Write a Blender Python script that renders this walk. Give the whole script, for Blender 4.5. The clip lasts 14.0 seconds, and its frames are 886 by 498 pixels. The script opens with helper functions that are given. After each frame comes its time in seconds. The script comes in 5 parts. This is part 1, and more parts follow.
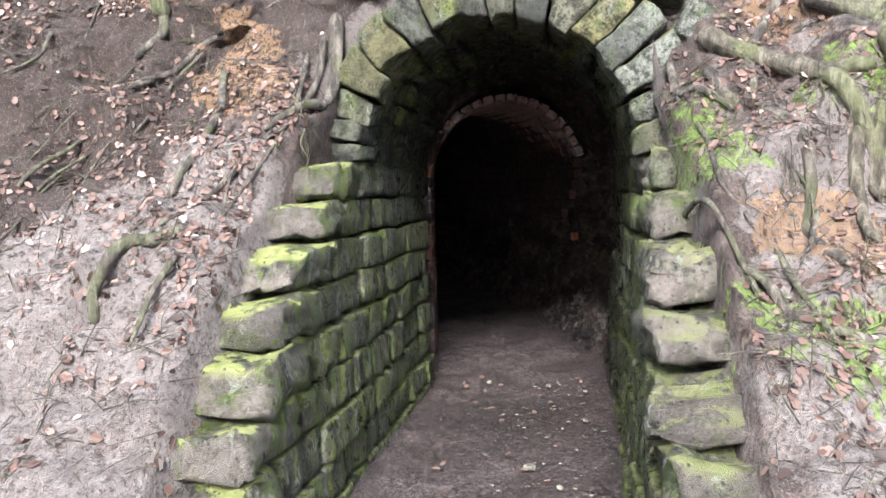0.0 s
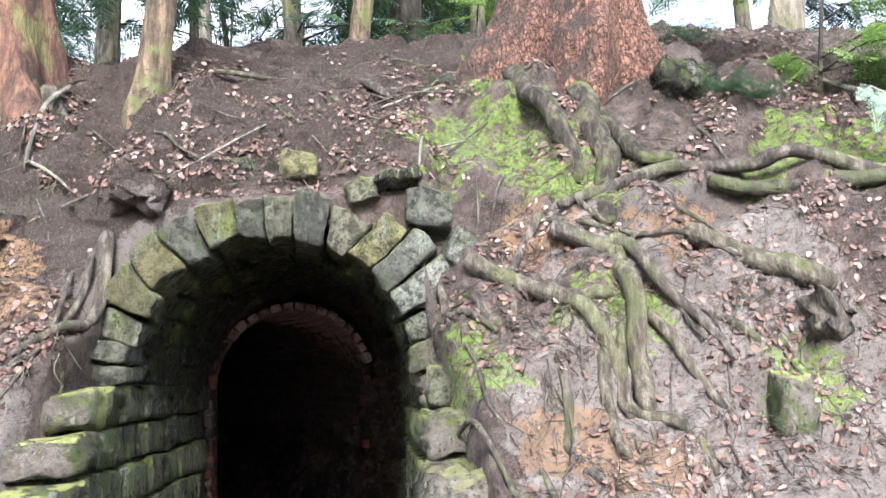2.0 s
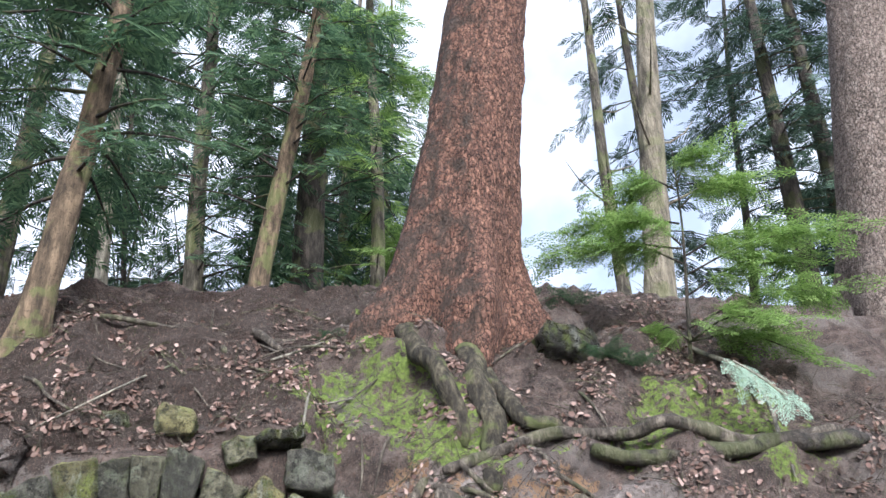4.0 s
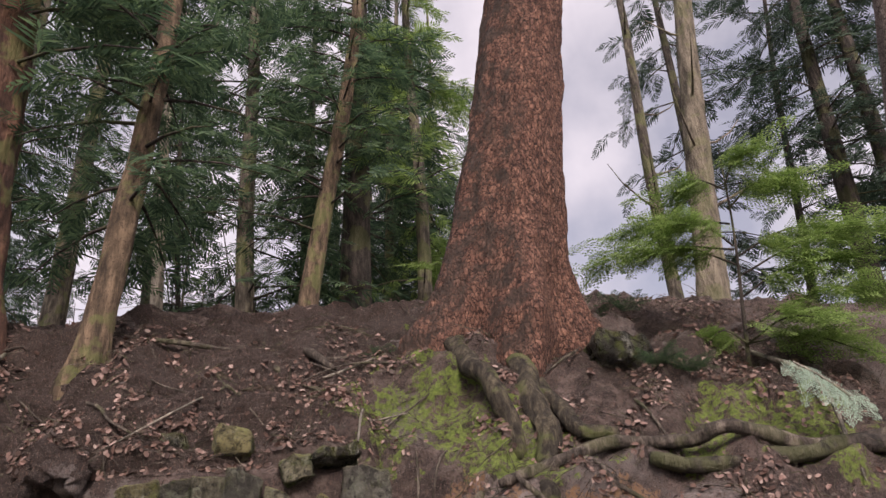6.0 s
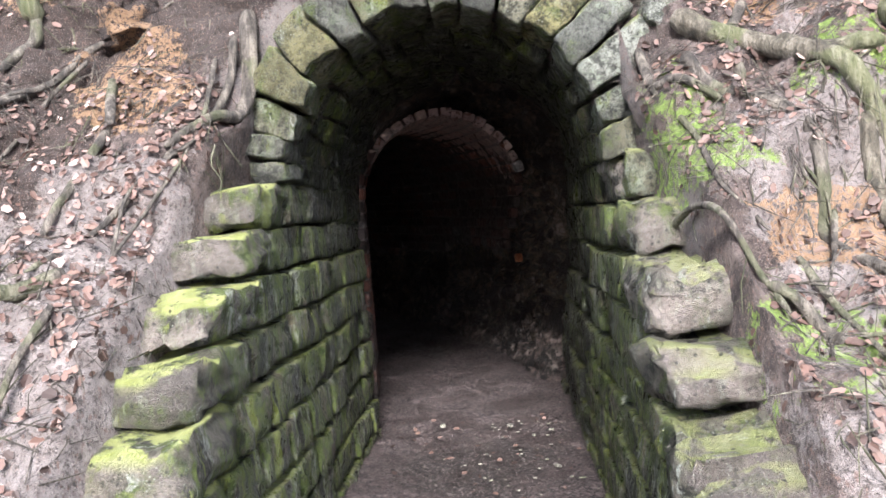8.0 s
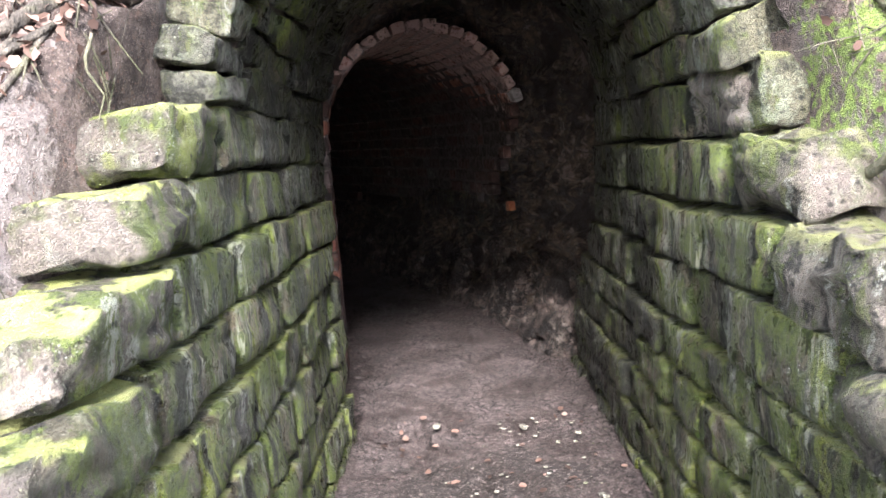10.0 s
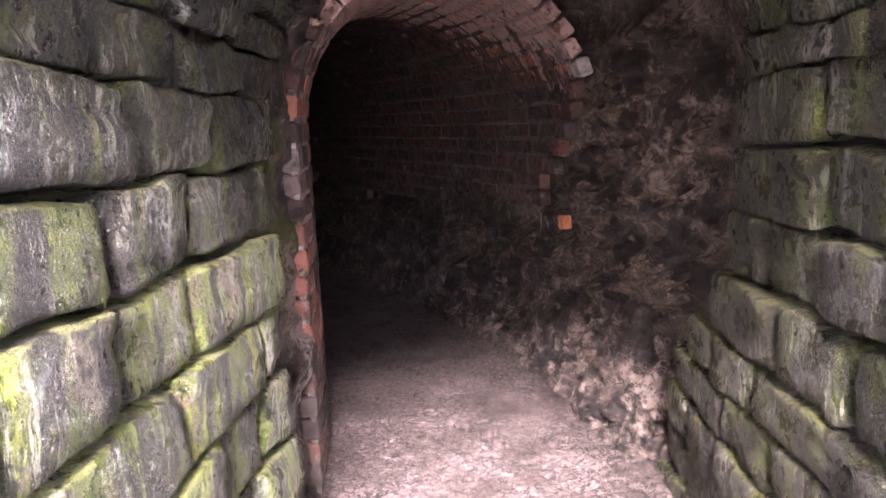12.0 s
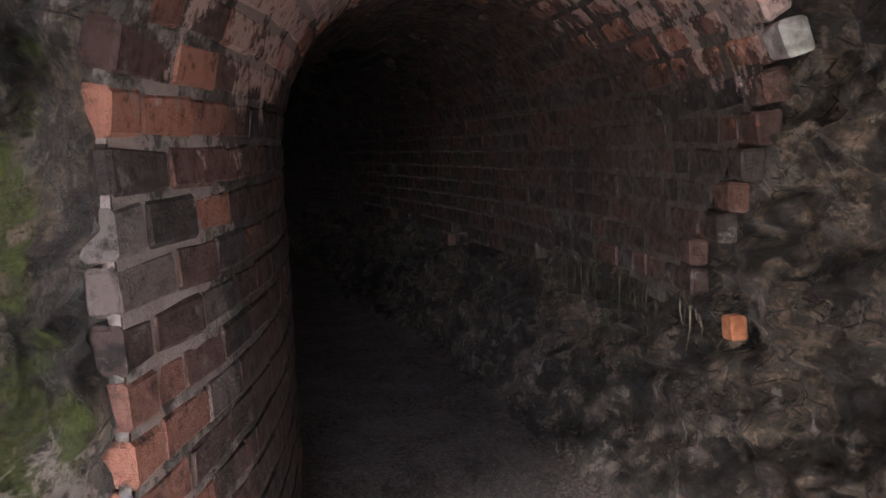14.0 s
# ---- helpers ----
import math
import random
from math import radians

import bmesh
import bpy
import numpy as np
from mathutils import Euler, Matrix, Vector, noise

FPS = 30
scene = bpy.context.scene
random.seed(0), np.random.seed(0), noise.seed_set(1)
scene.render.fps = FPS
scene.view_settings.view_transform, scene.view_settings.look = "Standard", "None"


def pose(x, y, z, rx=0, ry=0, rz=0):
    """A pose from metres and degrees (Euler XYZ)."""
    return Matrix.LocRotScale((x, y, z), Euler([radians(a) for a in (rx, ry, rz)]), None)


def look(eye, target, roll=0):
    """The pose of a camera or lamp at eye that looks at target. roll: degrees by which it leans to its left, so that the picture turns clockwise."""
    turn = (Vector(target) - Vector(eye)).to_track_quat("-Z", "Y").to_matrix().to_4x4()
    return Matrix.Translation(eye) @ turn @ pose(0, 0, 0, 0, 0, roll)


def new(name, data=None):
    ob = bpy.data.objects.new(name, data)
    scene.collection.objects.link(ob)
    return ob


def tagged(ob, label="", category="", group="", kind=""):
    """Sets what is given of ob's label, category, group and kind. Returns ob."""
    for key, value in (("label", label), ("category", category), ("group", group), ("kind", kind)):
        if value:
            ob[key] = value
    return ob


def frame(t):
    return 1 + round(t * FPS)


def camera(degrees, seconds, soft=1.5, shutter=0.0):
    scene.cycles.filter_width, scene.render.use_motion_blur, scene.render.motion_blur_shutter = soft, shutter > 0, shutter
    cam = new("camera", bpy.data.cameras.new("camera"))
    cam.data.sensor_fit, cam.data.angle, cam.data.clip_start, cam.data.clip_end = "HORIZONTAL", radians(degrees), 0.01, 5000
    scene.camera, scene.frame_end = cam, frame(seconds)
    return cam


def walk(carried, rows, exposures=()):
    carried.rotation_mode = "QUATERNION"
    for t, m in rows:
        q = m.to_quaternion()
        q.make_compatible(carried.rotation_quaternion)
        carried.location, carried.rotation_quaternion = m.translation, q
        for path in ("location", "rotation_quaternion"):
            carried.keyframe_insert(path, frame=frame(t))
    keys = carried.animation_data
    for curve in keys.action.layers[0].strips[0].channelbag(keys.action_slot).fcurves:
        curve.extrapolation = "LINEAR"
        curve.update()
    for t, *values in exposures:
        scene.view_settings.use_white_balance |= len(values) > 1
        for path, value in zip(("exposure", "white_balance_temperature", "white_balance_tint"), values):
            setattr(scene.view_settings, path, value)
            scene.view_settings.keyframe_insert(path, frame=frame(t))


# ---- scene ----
cam = camera(60.2, 14.0)
METRES, EYE, TILT, LEAN, TURN = 6.0, 1.4, -4.2, 1.5, 10.0
ROWS = [
    (0.0, 0.0, 0.0, 0.0, -0.0, 0.0, -0.0),
    (0.5, 0.0024, -0.0, 0.0028, -3.66, 2.68, 0.81),
    (1.0, 0.008, -0.0014, 0.0069, -7.42, 5.94, 1.48),
    (1.5, 0.0134, -0.0031, 0.0133, -11.03, 9.62, 2.04),
    (2.0, 0.018, -0.006, 0.0209, -14.52, 14.07, 2.54),
    (2.5, 0.0195, -0.0117, 0.0289, -17.38, 19.09, 2.87),
    (3.0, 0.0218, -0.0167, 0.0363, -19.97, 24.54, 3.13),
    (3.5, 0.0244, -0.0217, 0.0417, -22.28, 29.89, 3.33),
    (6.0, 0.0255, -0.0202, 0.0415, -17.89, 32.28, 3.81),
    (6.5, 0.025, -0.0034, 0.0244, -11.76, 21.61, 2.77),
    (7.0, 0.0125, 0.0223, 0.0069, -7.66, 11.45, 2.58),
    (7.5, -0.0093, 0.0589, 0.0038, -5.94, 4.98, 3.02),
    (8.0, -0.0148, 0.0983, 0.0024, -5.54, 1.89, 3.33),
    (10.5, -0.0339, 0.3608, 0.0261, -9.98, -3.07, 3.05),
    (11.0, -0.0327, 0.4318, 0.0321, -10.23, -3.12, 2.56),
    (11.5, -0.0119, 0.5001, 0.0361, -9.51, -3.46, 2.1),
    (12.0, 0.0131, 0.5662, 0.0479, -7.18, -3.79, 1.8),
    (12.5, 0.0284, 0.6404, 0.0553, -5.31, -3.51, 1.36),
    (13.0, 0.0522, 0.7163, 0.0602, -2.27, -3.28, 1.11),
    (13.5, 0.0728, 0.7887, 0.0689, 0.59, -2.92, 0.89),
    (14.0, 0.0838, 0.8661, 0.0781, 2.69, -1.88, 0.41),
]
EXPOSURES = [(0, 2.3, 6000, 9), (2, 2.2, 6000, 9), (3.7, 1.6, 5900, 9), (5.8, 0.35, 7300, 26), (6.3, 0.85, 6700, 24), (7, 2.1, 6100, 14), (8, 2.42, 6000, 12), (10.3, 3.5, 6200, 13), (11.5, 4.4, 6600, 34), (12.5, 5.2, 6550, 34), (13.5, 5.4, 6100, 15), (14, 5.3, 6250, 11)]
walk(cam, [(t, pose(0, 0, EYE, TILT, LEAN, TURN) @ pose(METRES * x, METRES * y, METRES * z, 90 + pitch, roll, yaw)) for t, x, y, z, yaw, pitch, roll in ROWS], EXPOSURES)

# ---------------------------------------------------------------- world and light
world = bpy.data.worlds.new("world")
scene.world = world
world.use_nodes = True
wn = world.node_tree.nodes
sky = wn.new("ShaderNodeTexSky")
sky.sky_type, sky.sun_disc = "NISHITA", False
sky.sun_elevation, sky.sun_rotation = radians(33), radians(177)
sky.air_density, sky.dust_density = 1.0, 4.0
# broken cloud over the blue
spot = wn.new("ShaderNodeTexCoord")
cloud = wn.new("ShaderNodeTexNoise")
cloud.inputs["Scale"].default_value, cloud.inputs["Detail"].default_value = 3.0, 6.0
cover = wn.new("ShaderNodeMapRange")
cover.inputs[1].default_value, cover.inputs[2].default_value, cover.inputs[3].default_value = 0.38, 0.6, 0.35
blend = wn.new("ShaderNodeMix")
blend.data_type = "RGBA"
blend.inputs[7].default_value = (6.2, 6.5, 7.2, 1)
wl = world.node_tree.links
wl.new(spot.outputs["Generated"], cloud.inputs["Vector"])
wl.new(cloud.outputs["Fac"], cover.inputs[0])
wl.new(cover.outputs[0], blend.inputs[0])
wl.new(sky.outputs[0], blend.inputs[6])
wl.new(blend.outputs[2], wn["Background"].inputs[0])
wn["Background"].inputs["Strength"].default_value = 0.10
sun = new("sun", bpy.data.lights.new("sun", "SUN"))
sun.data.energy, sun.data.angle, sun.data.color = 2.6, radians(18), (1.0, 0.97, 0.93)
sun.matrix_world = look((0.6, -8, 8.8), (0, 4, 1))


# ---------------------------------------------------------------- materials
class Mat:
    """A small builder for one procedural material."""

    def __init__(self, name, rough=0.8):
        self.m = bpy.data.materials.new(name)
        self.m.use_nodes = True
        self.t = self.m.node_tree
        self.b = self.t.nodes["Principled BSDF"]
        self.b.inputs["Roughness"].default_value = rough
        self.pos = self.t.nodes.new("ShaderNodeNewGeometry")

    def link(self, a, b):
        self.t.links.new(a, b)

    def put(self, sock, v):
        if isinstance(v, bpy.types.NodeSocket):
            self.link(v, sock)
        elif isinstance(v, tuple) and len(v) == 3 and sock.type == "RGBA":
            sock.default_value = (*v, 1)
        else:
            sock.default_value = v

    def noise(self, scale=5.0, detail=4.0, rough=0.6, stretch=(1, 1, 1), off=(0, 0, 0), vec=None):
        mp = self.t.nodes.new("ShaderNodeMapping")
        mp.inputs["Scale"].default_value = stretch
        mp.inputs["Location"].default_value = off
        self.link(vec or self.pos.outputs["Position"], mp.inputs[0])
        n = self.t.nodes.new("ShaderNodeTexNoise")
        n.inputs["Scale"].default_value, n.inputs["Detail"].default_value = scale, detail
        n.inputs["Roughness"].default_value = rough
        self.link(mp.outputs[0], n.inputs["Vector"])
        e = self.t.nodes.new("ShaderNodeMapRange")
        e.inputs[1].default_value, e.inputs[2].default_value = 0.28, 0.72
        self.link(n.outputs["Fac"], e.inputs[0])
        return e.outputs[0]

    def voronoi(self, scale, feature="F1", vec=None):
        n = self.t.nodes.new("ShaderNodeTexVoronoi")
        n.feature = feature
        n.inputs["Scale"].default_value = scale
        self.link(vec or self.pos.outputs["Position"], n.inputs["Vector"])
        return n.outputs["Distance"]

    def math(self, op, a, b=0.0, clamp=False):
        n = self.t.nodes.new("ShaderNodeMath")
        n.operation, n.use_clamp = op, clamp
        self.put(n.inputs[0], a)
        self.put(n.inputs[1], b)
        return n.outputs[0]

    def step(self, v, lo, hi):
        n = self.t.nodes.new("ShaderNodeMapRange")
        n.interpolation_type = "SMOOTHSTEP"
        self.put(n.inputs[0], v)
        n.inputs[1].default_value, n.inputs[2].default_value = lo, hi
        return n.outputs[0]

    def mix(self, f, a, b):
        n = self.t.nodes.new("ShaderNodeMix")
        n.data_type = "RGBA"
        self.put(n.inputs[0], f)
        self.put(n.inputs[6], a)
        self.put(n.inputs[7], b)
        return n.outputs[2]

    def ramp(self, f, stops):
        n = self.t.nodes.new("ShaderNodeValToRGB")
        e = n.color_ramp.elements
        while len(e) < len(stops):
            e.new(0.5)
        for k, (p, c) in zip(e, stops):
            k.position, k.color = p, (*c, 1)
        self.put(n.inputs[0], f)
        return n.outputs[0]

    def axis(self, out, k):
        n = self.t.nodes.new("ShaderNodeSeparateXYZ")
        self.link(self.pos.outputs[out], n.inputs[0])
        return n.outputs[k]

    def random(self, island=False):
        if island:
            return self.pos.outputs["Random Per Island"]
        return self.t.nodes.new("ShaderNodeObjectInfo").outputs["Random"]

    def bump(self, h, strength=0.5, dist=0.02):
        n = self.t.nodes.new("ShaderNodeBump")
        n.inputs["Strength"].default_value, n.inputs["Distance"].default_value = strength, dist
        self.put(n.inputs["Height"], h)
        old = self.b.inputs["Normal"].links
        if old:
            self.link(old[0].from_socket, n.inputs["Normal"])
        self.link(n.outputs[0], self.b.inputs["Normal"])

    def done(self, color, rough=None):
        self.put(self.b.inputs["Base Color"], color)
        if rough is not None:
            self.put(self.b.inputs["Roughness"], rough)
        return self.m


CLAY = [((-1.8, 3.8, 2.2), 0.55), ((-1.55, 3.6, 1.85), 0.33), ((-2.34, 4.1, 2.6), 0.29), ((0.94, 3.75, 2.27), 0.47), ((1.63, 3.6, 2.2), 0.39), ((1.2, 3.05, 1.2), 0.44), ((0.8, 3.1, 1.25), 0.39)]
MOSS = [((2.6, 4.0, 2.75), 0.42), ((2.15, 3.85, 2.5), 0.3), ((0.54, 3.55, 1.55), 0.6), ((0.72, 4.3, 2.95), 0.83), ((1.1, 4.95, 3.6), 0.75), ((1.25, 3.4, 1.85), 0.42), ((0.8, 2.7, 0.85), 0.50), ((1.15, 2.6, 0.8), 0.42), ((1.35, 3.9, 2.6), 0.60), ((2.9, 3.9, 2.6), 0.75), ((2.0, 3.2, 1.5), 0.45)]


PALE = [((0.95, 3.3, 1.5), 0.75), ((1.9, 3.4, 1.9), 0.9), ((1.3, 2.8, 1.0), 0.9), ((1.0, 3.8, 2.3), 0.5), ((-1.75, 2.5, 0.75), 1.43), ((-2.6, 2.4, 0.8), 1.56), ((-1.6, 3.2, 1.3), 0.65), ((1.2, 2.2, 0.6), 1.43), ((1.5, 3.0, 1.2), 0.78), ((2.3, 2.8, 1.2), 0.91)]
# Dark humus, with shade painted in at the arch's left and under the sapling.
HUMUS_AND_SHADE = [((-2.3, 3.3, 1.7), 0.7), ((-3.0, 3.2, 1.6), 0.9), ((-1.9, 4.9, 3.3), 1.2), ((-0.2, 4.9, 3.5), 1.2), ((-1.75, 3.95, 2.35), 0.7), ((-2.1, 3.75, 2.1), 0.75), ((-2.5, 3.5, 1.9), 0.7), ((-2.9, 4.0, 2.5), 1.30), ((-0.6, 5.3, 3.8), 1.69), ((0.6, 5.8, 4.2), 1.30), ((2.6, 4.5, 3.1), 0.98), ((-1.2, 4.2, 2.6), 0.78), ((-2.2, 3.5, 1.9), 0.65), ((1.9, 4.6, 3.3), 0.65), ((-1.5, 4.6, 3.1), 1.17), ((-0.5, 4.5, 3.0), 0.91), ((-3.4, 4.8, 3.2), 1.56)]


def patches(k, spots, ragged):
    """Blotches with ragged edges round the given places, from 0 to 1."""
    total = 0.0
    for c, r in spots:
        n = k.t.nodes.new("ShaderNodeVectorMath")
        n.operation = "DISTANCE"
        k.link(k.pos.outputs["Position"], n.inputs[0])
        n.inputs[1].default_value = c
        total = k.math("ADD", total, k.math("SUBTRACT", 1.0, k.math("DIVIDE", n.outputs["Value"], r), True))
    return k.step(k.math("ADD", total, k.math("MULTIPLY", k.math("SUBTRACT", ragged, 0.5), 1.0)), 0.5, 0.62)


def soil_material(name):
    k = Mat(name, 0.92)
    big, mid, fine, grit = k.noise(0.9, 5), k.noise(7, 8, 0.72), k.noise(48, 6, 0.75), k.noise(160, 3, 0.7)
    c = k.ramp(mid, [(0.2, (0.045, 0.033, 0.03)), (0.5, (0.135, 0.098, 0.085)), (0.8, (0.27, 0.205, 0.18))])
    c = k.mix(k.step(big, 0.5, 0.7), c, k.mix(fine, (0.15, 0.125, 0.115), (0.38, 0.33, 0.31)))
    c = k.mix(k.math("MULTIPLY", patches(k, PALE, k.noise(2.6, 6, 0.7, off=(8, 3, 1))), 0.75), c, k.mix(k.noise(25, 7, 0.75), (0.19, 0.155, 0.14), (0.58, 0.50, 0.47)))
    # Humus and painted shade share one dark colour.
    c = k.mix(k.math("MULTIPLY", patches(k, HUMUS_AND_SHADE, k.noise(2.6, 6, 0.7, off=(2, 6, 5))), 0.92), c, k.mix(k.noise(34, 7, 0.8), (0.016, 0.012, 0.010), (0.12, 0.08, 0.066)))
    c = k.mix(k.math("MULTIPLY", k.step(fine, 0.54, 0.72), 0.7), c, (0.035, 0.026, 0.022))
    c = k.mix(k.math("MULTIPLY", k.step(k.noise(90, 4, 0.7, stretch=(1, 0.35, 0.35), off=(2, 2, 8)), 0.66, 0.8), 0.7), c, (0.24, 0.15, 0.12))
    c = k.mix(k.math("MULTIPLY", k.step(grit, 0.66, 0.85), 0.8), c, (0.40, 0.33, 0.29))
    c = k.mix(k.math("MULTIPLY", patches(k, CLAY, k.noise(5, 5, 0.7, off=(3, 1, 7))), k.step(fine, 0.66, 0.45)), c, k.mix(mid, (0.30, 0.17, 0.09), (0.52, 0.33, 0.2)))
    m = k.math("MULTIPLY", patches(k, MOSS, k.noise(4.5, 5, 0.7, off=(5, 2, 0))), k.step(k.noise(22, 6, 0.7), 0.3, 0.6))
    c = k.mix(k.math("MULTIPLY", m, 0.85), c, k.mix(k.noise(60, 3), (0.12, 0.20, 0.03), (0.40, 0.54, 0.12)))
    k.bump(k.noise(20, 9, 0.78), 1.0, 0.08)
    k.bump(fine, 1.0, 0.02)
    k.bump(grit, 0.7, 0.006)
    return k.done(c)


def stone_material(name, base, green, pale, top, wet=0.45, blotch=0.0, front=None, rugged=1.0):
    """Sandstone under algae: base tones, how much green film, pale mineral streaks and bright moss on upper faces."""
    k = Mat(name, 0.75)
    r = k.random()
    n1, n2, n3 = k.noise(4, 6, 0.65), k.noise(17, 6, 0.7), k.noise(75, 4, 0.7)
    c = k.ramp(n1, [(0.15, tuple(v * 0.2 for v in base)), (0.5, base), (0.85, tuple(min(1, v * 1.9) for v in base))])
    c = k.mix(k.math("MULTIPLY", r, 0.55), c, (0.115, 0.11, 0.06))
    c = k.mix(k.math("MULTIPLY", k.step(n2, 0.5, 0.75), 0.9), c, (0.02, 0.02, 0.017))
    film = k.noise(6.5, 7, 0.72, stretch=(1.4, 1.4, 0.8), off=(2, 4, 1))
    lo = 0.62 - 0.27 * green
    c = k.mix(k.math("MULTIPLY", k.step(film, lo, lo + 0.16), min(1.0, 0.55 + 0.45 * green)), c, k.mix(n2, (0.012, 0.03, 0.008), (0.23, 0.29, 0.06)))
    run = k.noise(13, 4, 0.6, stretch=(1, 1, 0.12), off=(1, 7, 3))
    soak = k.noise(11, 5, 0.65, stretch=(1, 1, 0.16), off=(8, 2, 5))
    c = k.mix(k.math("MULTIPLY", k.step(soak, 0.5, 0.66), 0.92 * min(1.0, pale)), c, (0.012, 0.013, 0.01))
    lit = k.noise(10, 5, 0.65, stretch=(1, 1, 0.18), off=(3, 9, 5))
    c = k.mix(k.math("MULTIPLY", k.step(lit, 0.66, 0.78), 0.9 * green), c, k.mix(n3, (0.18, 0.23, 0.03), (0.44, 0.48, 0.13)))
    crust = k.math("MULTIPLY", k.step(run, 0.76 - 0.1 * pale, 0.84), k.step(k.noise(34, 5, 0.75, off=(3, 3, 9)), 0.4, 0.52))
    c = k.mix(k.math("MULTIPLY", crust, 0.7), c, k.mix(n3, (0.36, 0.37, 0.30), (0.68, 0.69, 0.62)))
    if blotch:
        c = k.mix(k.math("MULTIPLY", k.step(k.noise(11, 5, 0.7, off=(9, 9, 9)), 0.56, 0.66), blotch), c, (0.44, 0.48, 0.36))
    if front:
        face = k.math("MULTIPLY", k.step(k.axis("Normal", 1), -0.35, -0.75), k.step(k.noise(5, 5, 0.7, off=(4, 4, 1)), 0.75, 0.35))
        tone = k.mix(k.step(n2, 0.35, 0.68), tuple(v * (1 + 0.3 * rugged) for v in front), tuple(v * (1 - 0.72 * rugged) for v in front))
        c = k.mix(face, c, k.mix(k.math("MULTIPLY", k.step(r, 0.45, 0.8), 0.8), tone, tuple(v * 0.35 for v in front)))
    # Pale specks of colour stand in for glints on wet stone.
    glint_dots = k.math("MULTIPLY", k.step(k.voronoi(85), 0.3, 0.12), k.step(k.noise(7, 5, off=(6, 1, 2)), 0.55, 0.75))
    c = k.mix(k.math("MULTIPLY", glint_dots, 0.8), c, (0.5, 0.52, 0.44))
    c = k.mix(k.math("MULTIPLY", k.step(n3, 0.55, 0.8), 0.7 * rugged), c, (0.022, 0.023, 0.018))
    grain = k.noise(170, 4, 0.7, off=(2, 1, 4))
    c = k.mix(k.math("MULTIPLY", k.step(grain, 0.68, 0.82), 0.4), c, k.mix(film, (0.32, 0.29, 0.23), (0.28, 0.34, 0.11)))
    c = k.mix(k.math("MULTIPLY", k.step(grain, 0.4, 0.22), 0.6 * rugged), c, (0.025, 0.024, 0.02))
    drip = k.math("MULTIPLY", k.step(k.noise(42, 4, 0.65, stretch=(1, 1, 0.09), off=(4, 6, 1)), 0.62, 0.74), k.step(k.noise(5, 4, 0.6, off=(7, 2, 8)), 0.45, 0.65))
    c = k.mix(k.math("MULTIPLY", drip, 0.75 * min(1.0, pale)), c, k.mix(n2, (0.30, 0.31, 0.17), (0.62, 0.62, 0.52)))
    up = k.math("MULTIPLY", k.step(k.axis("Normal", 2), 0.45, 0.85), k.step(k.noise(6, 4), 0.36, 0.52))
    c = k.mix(k.math("MULTIPLY", up, top), c, k.mix(n2, (0.36, 0.40, 0.10), (0.66, 0.67, 0.29)))
    pit = k.step(k.voronoi(31), 0.28, 0.12)
    c = k.mix(k.math("MULTIPLY", k.math("MULTIPLY", pit, k.step(n2, 0.35, 0.6)), 0.8), c, (0.015, 0.014, 0.012))
    k.bump(k.noise(15, 9, 0.8), 1.0, 0.05)
    k.bump(k.math("SUBTRACT", 1.0, pit), 0.5, 0.012)
    k.bump(n3, 1.0, 0.02)
    k.bump(grain, 0.9, 0.007)
    return k.done(c, k.ramp(n2, [(0.3, (wet * 0.7,) * 3), (0.7, (min(1, wet + 0.35),) * 3)]))


def brick_material(name, island=False):
    k = Mat(name, 0.7)
    r = k.random(island)
    c = k.ramp(r, [(0.0, (0.045, 0.033, 0.03)), (0.3, (0.12, 0.06, 0.048)), (0.6, (0.26, 0.11, 0.08)), (0.86, (0.46, 0.19, 0.125)), (0.95, (0.16, 0.125, 0.115)), (1.0, (0.34, 0.31, 0.30))])
    n = k.noise(22, 6, 0.7)
    c = k.mix(k.step(n, 0.5, 0.95), c, (0.03, 0.025, 0.023))
    # Soot, with the tunnel's shade painted in, away from these patches by the mouth.
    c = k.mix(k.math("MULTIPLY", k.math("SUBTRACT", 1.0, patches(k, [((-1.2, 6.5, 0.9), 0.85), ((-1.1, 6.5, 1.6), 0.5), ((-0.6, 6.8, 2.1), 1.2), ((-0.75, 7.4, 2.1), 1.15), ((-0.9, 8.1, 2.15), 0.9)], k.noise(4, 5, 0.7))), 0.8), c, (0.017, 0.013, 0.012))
    c = k.mix(k.math("MULTIPLY", k.step(k.noise(9, 5, 0.7, off=(2, 8, 2)), 0.72, 0.95), 0.6), c, (0.28, 0.25, 0.23))
    # Pinkish lime, with daylight bounced onto the vault painted into the colour.
    lime_and_bounce = k.math("MULTIPLY", patches(k, [((-0.65, 6.9, 2.15), 1.2), ((-0.8, 7.5, 2.15), 1.1), ((-0.9, 8.1, 2.2), 0.7)], k.noise(6, 5, 0.7, off=(1, 1, 4))), k.step(k.noise(30, 5, 0.7), 0.2, 0.5))
    c = k.mix(k.math("MULTIPLY", lime_and_bounce, 0.85), c, (0.58, 0.42, 0.38))
    k.bump(k.noise(55, 6, 0.7), 0.7, 0.008)
    return k.done(c, k.ramp(n, [(0.3, (0.5,) * 3), (0.7, (0.85,) * 3)]))


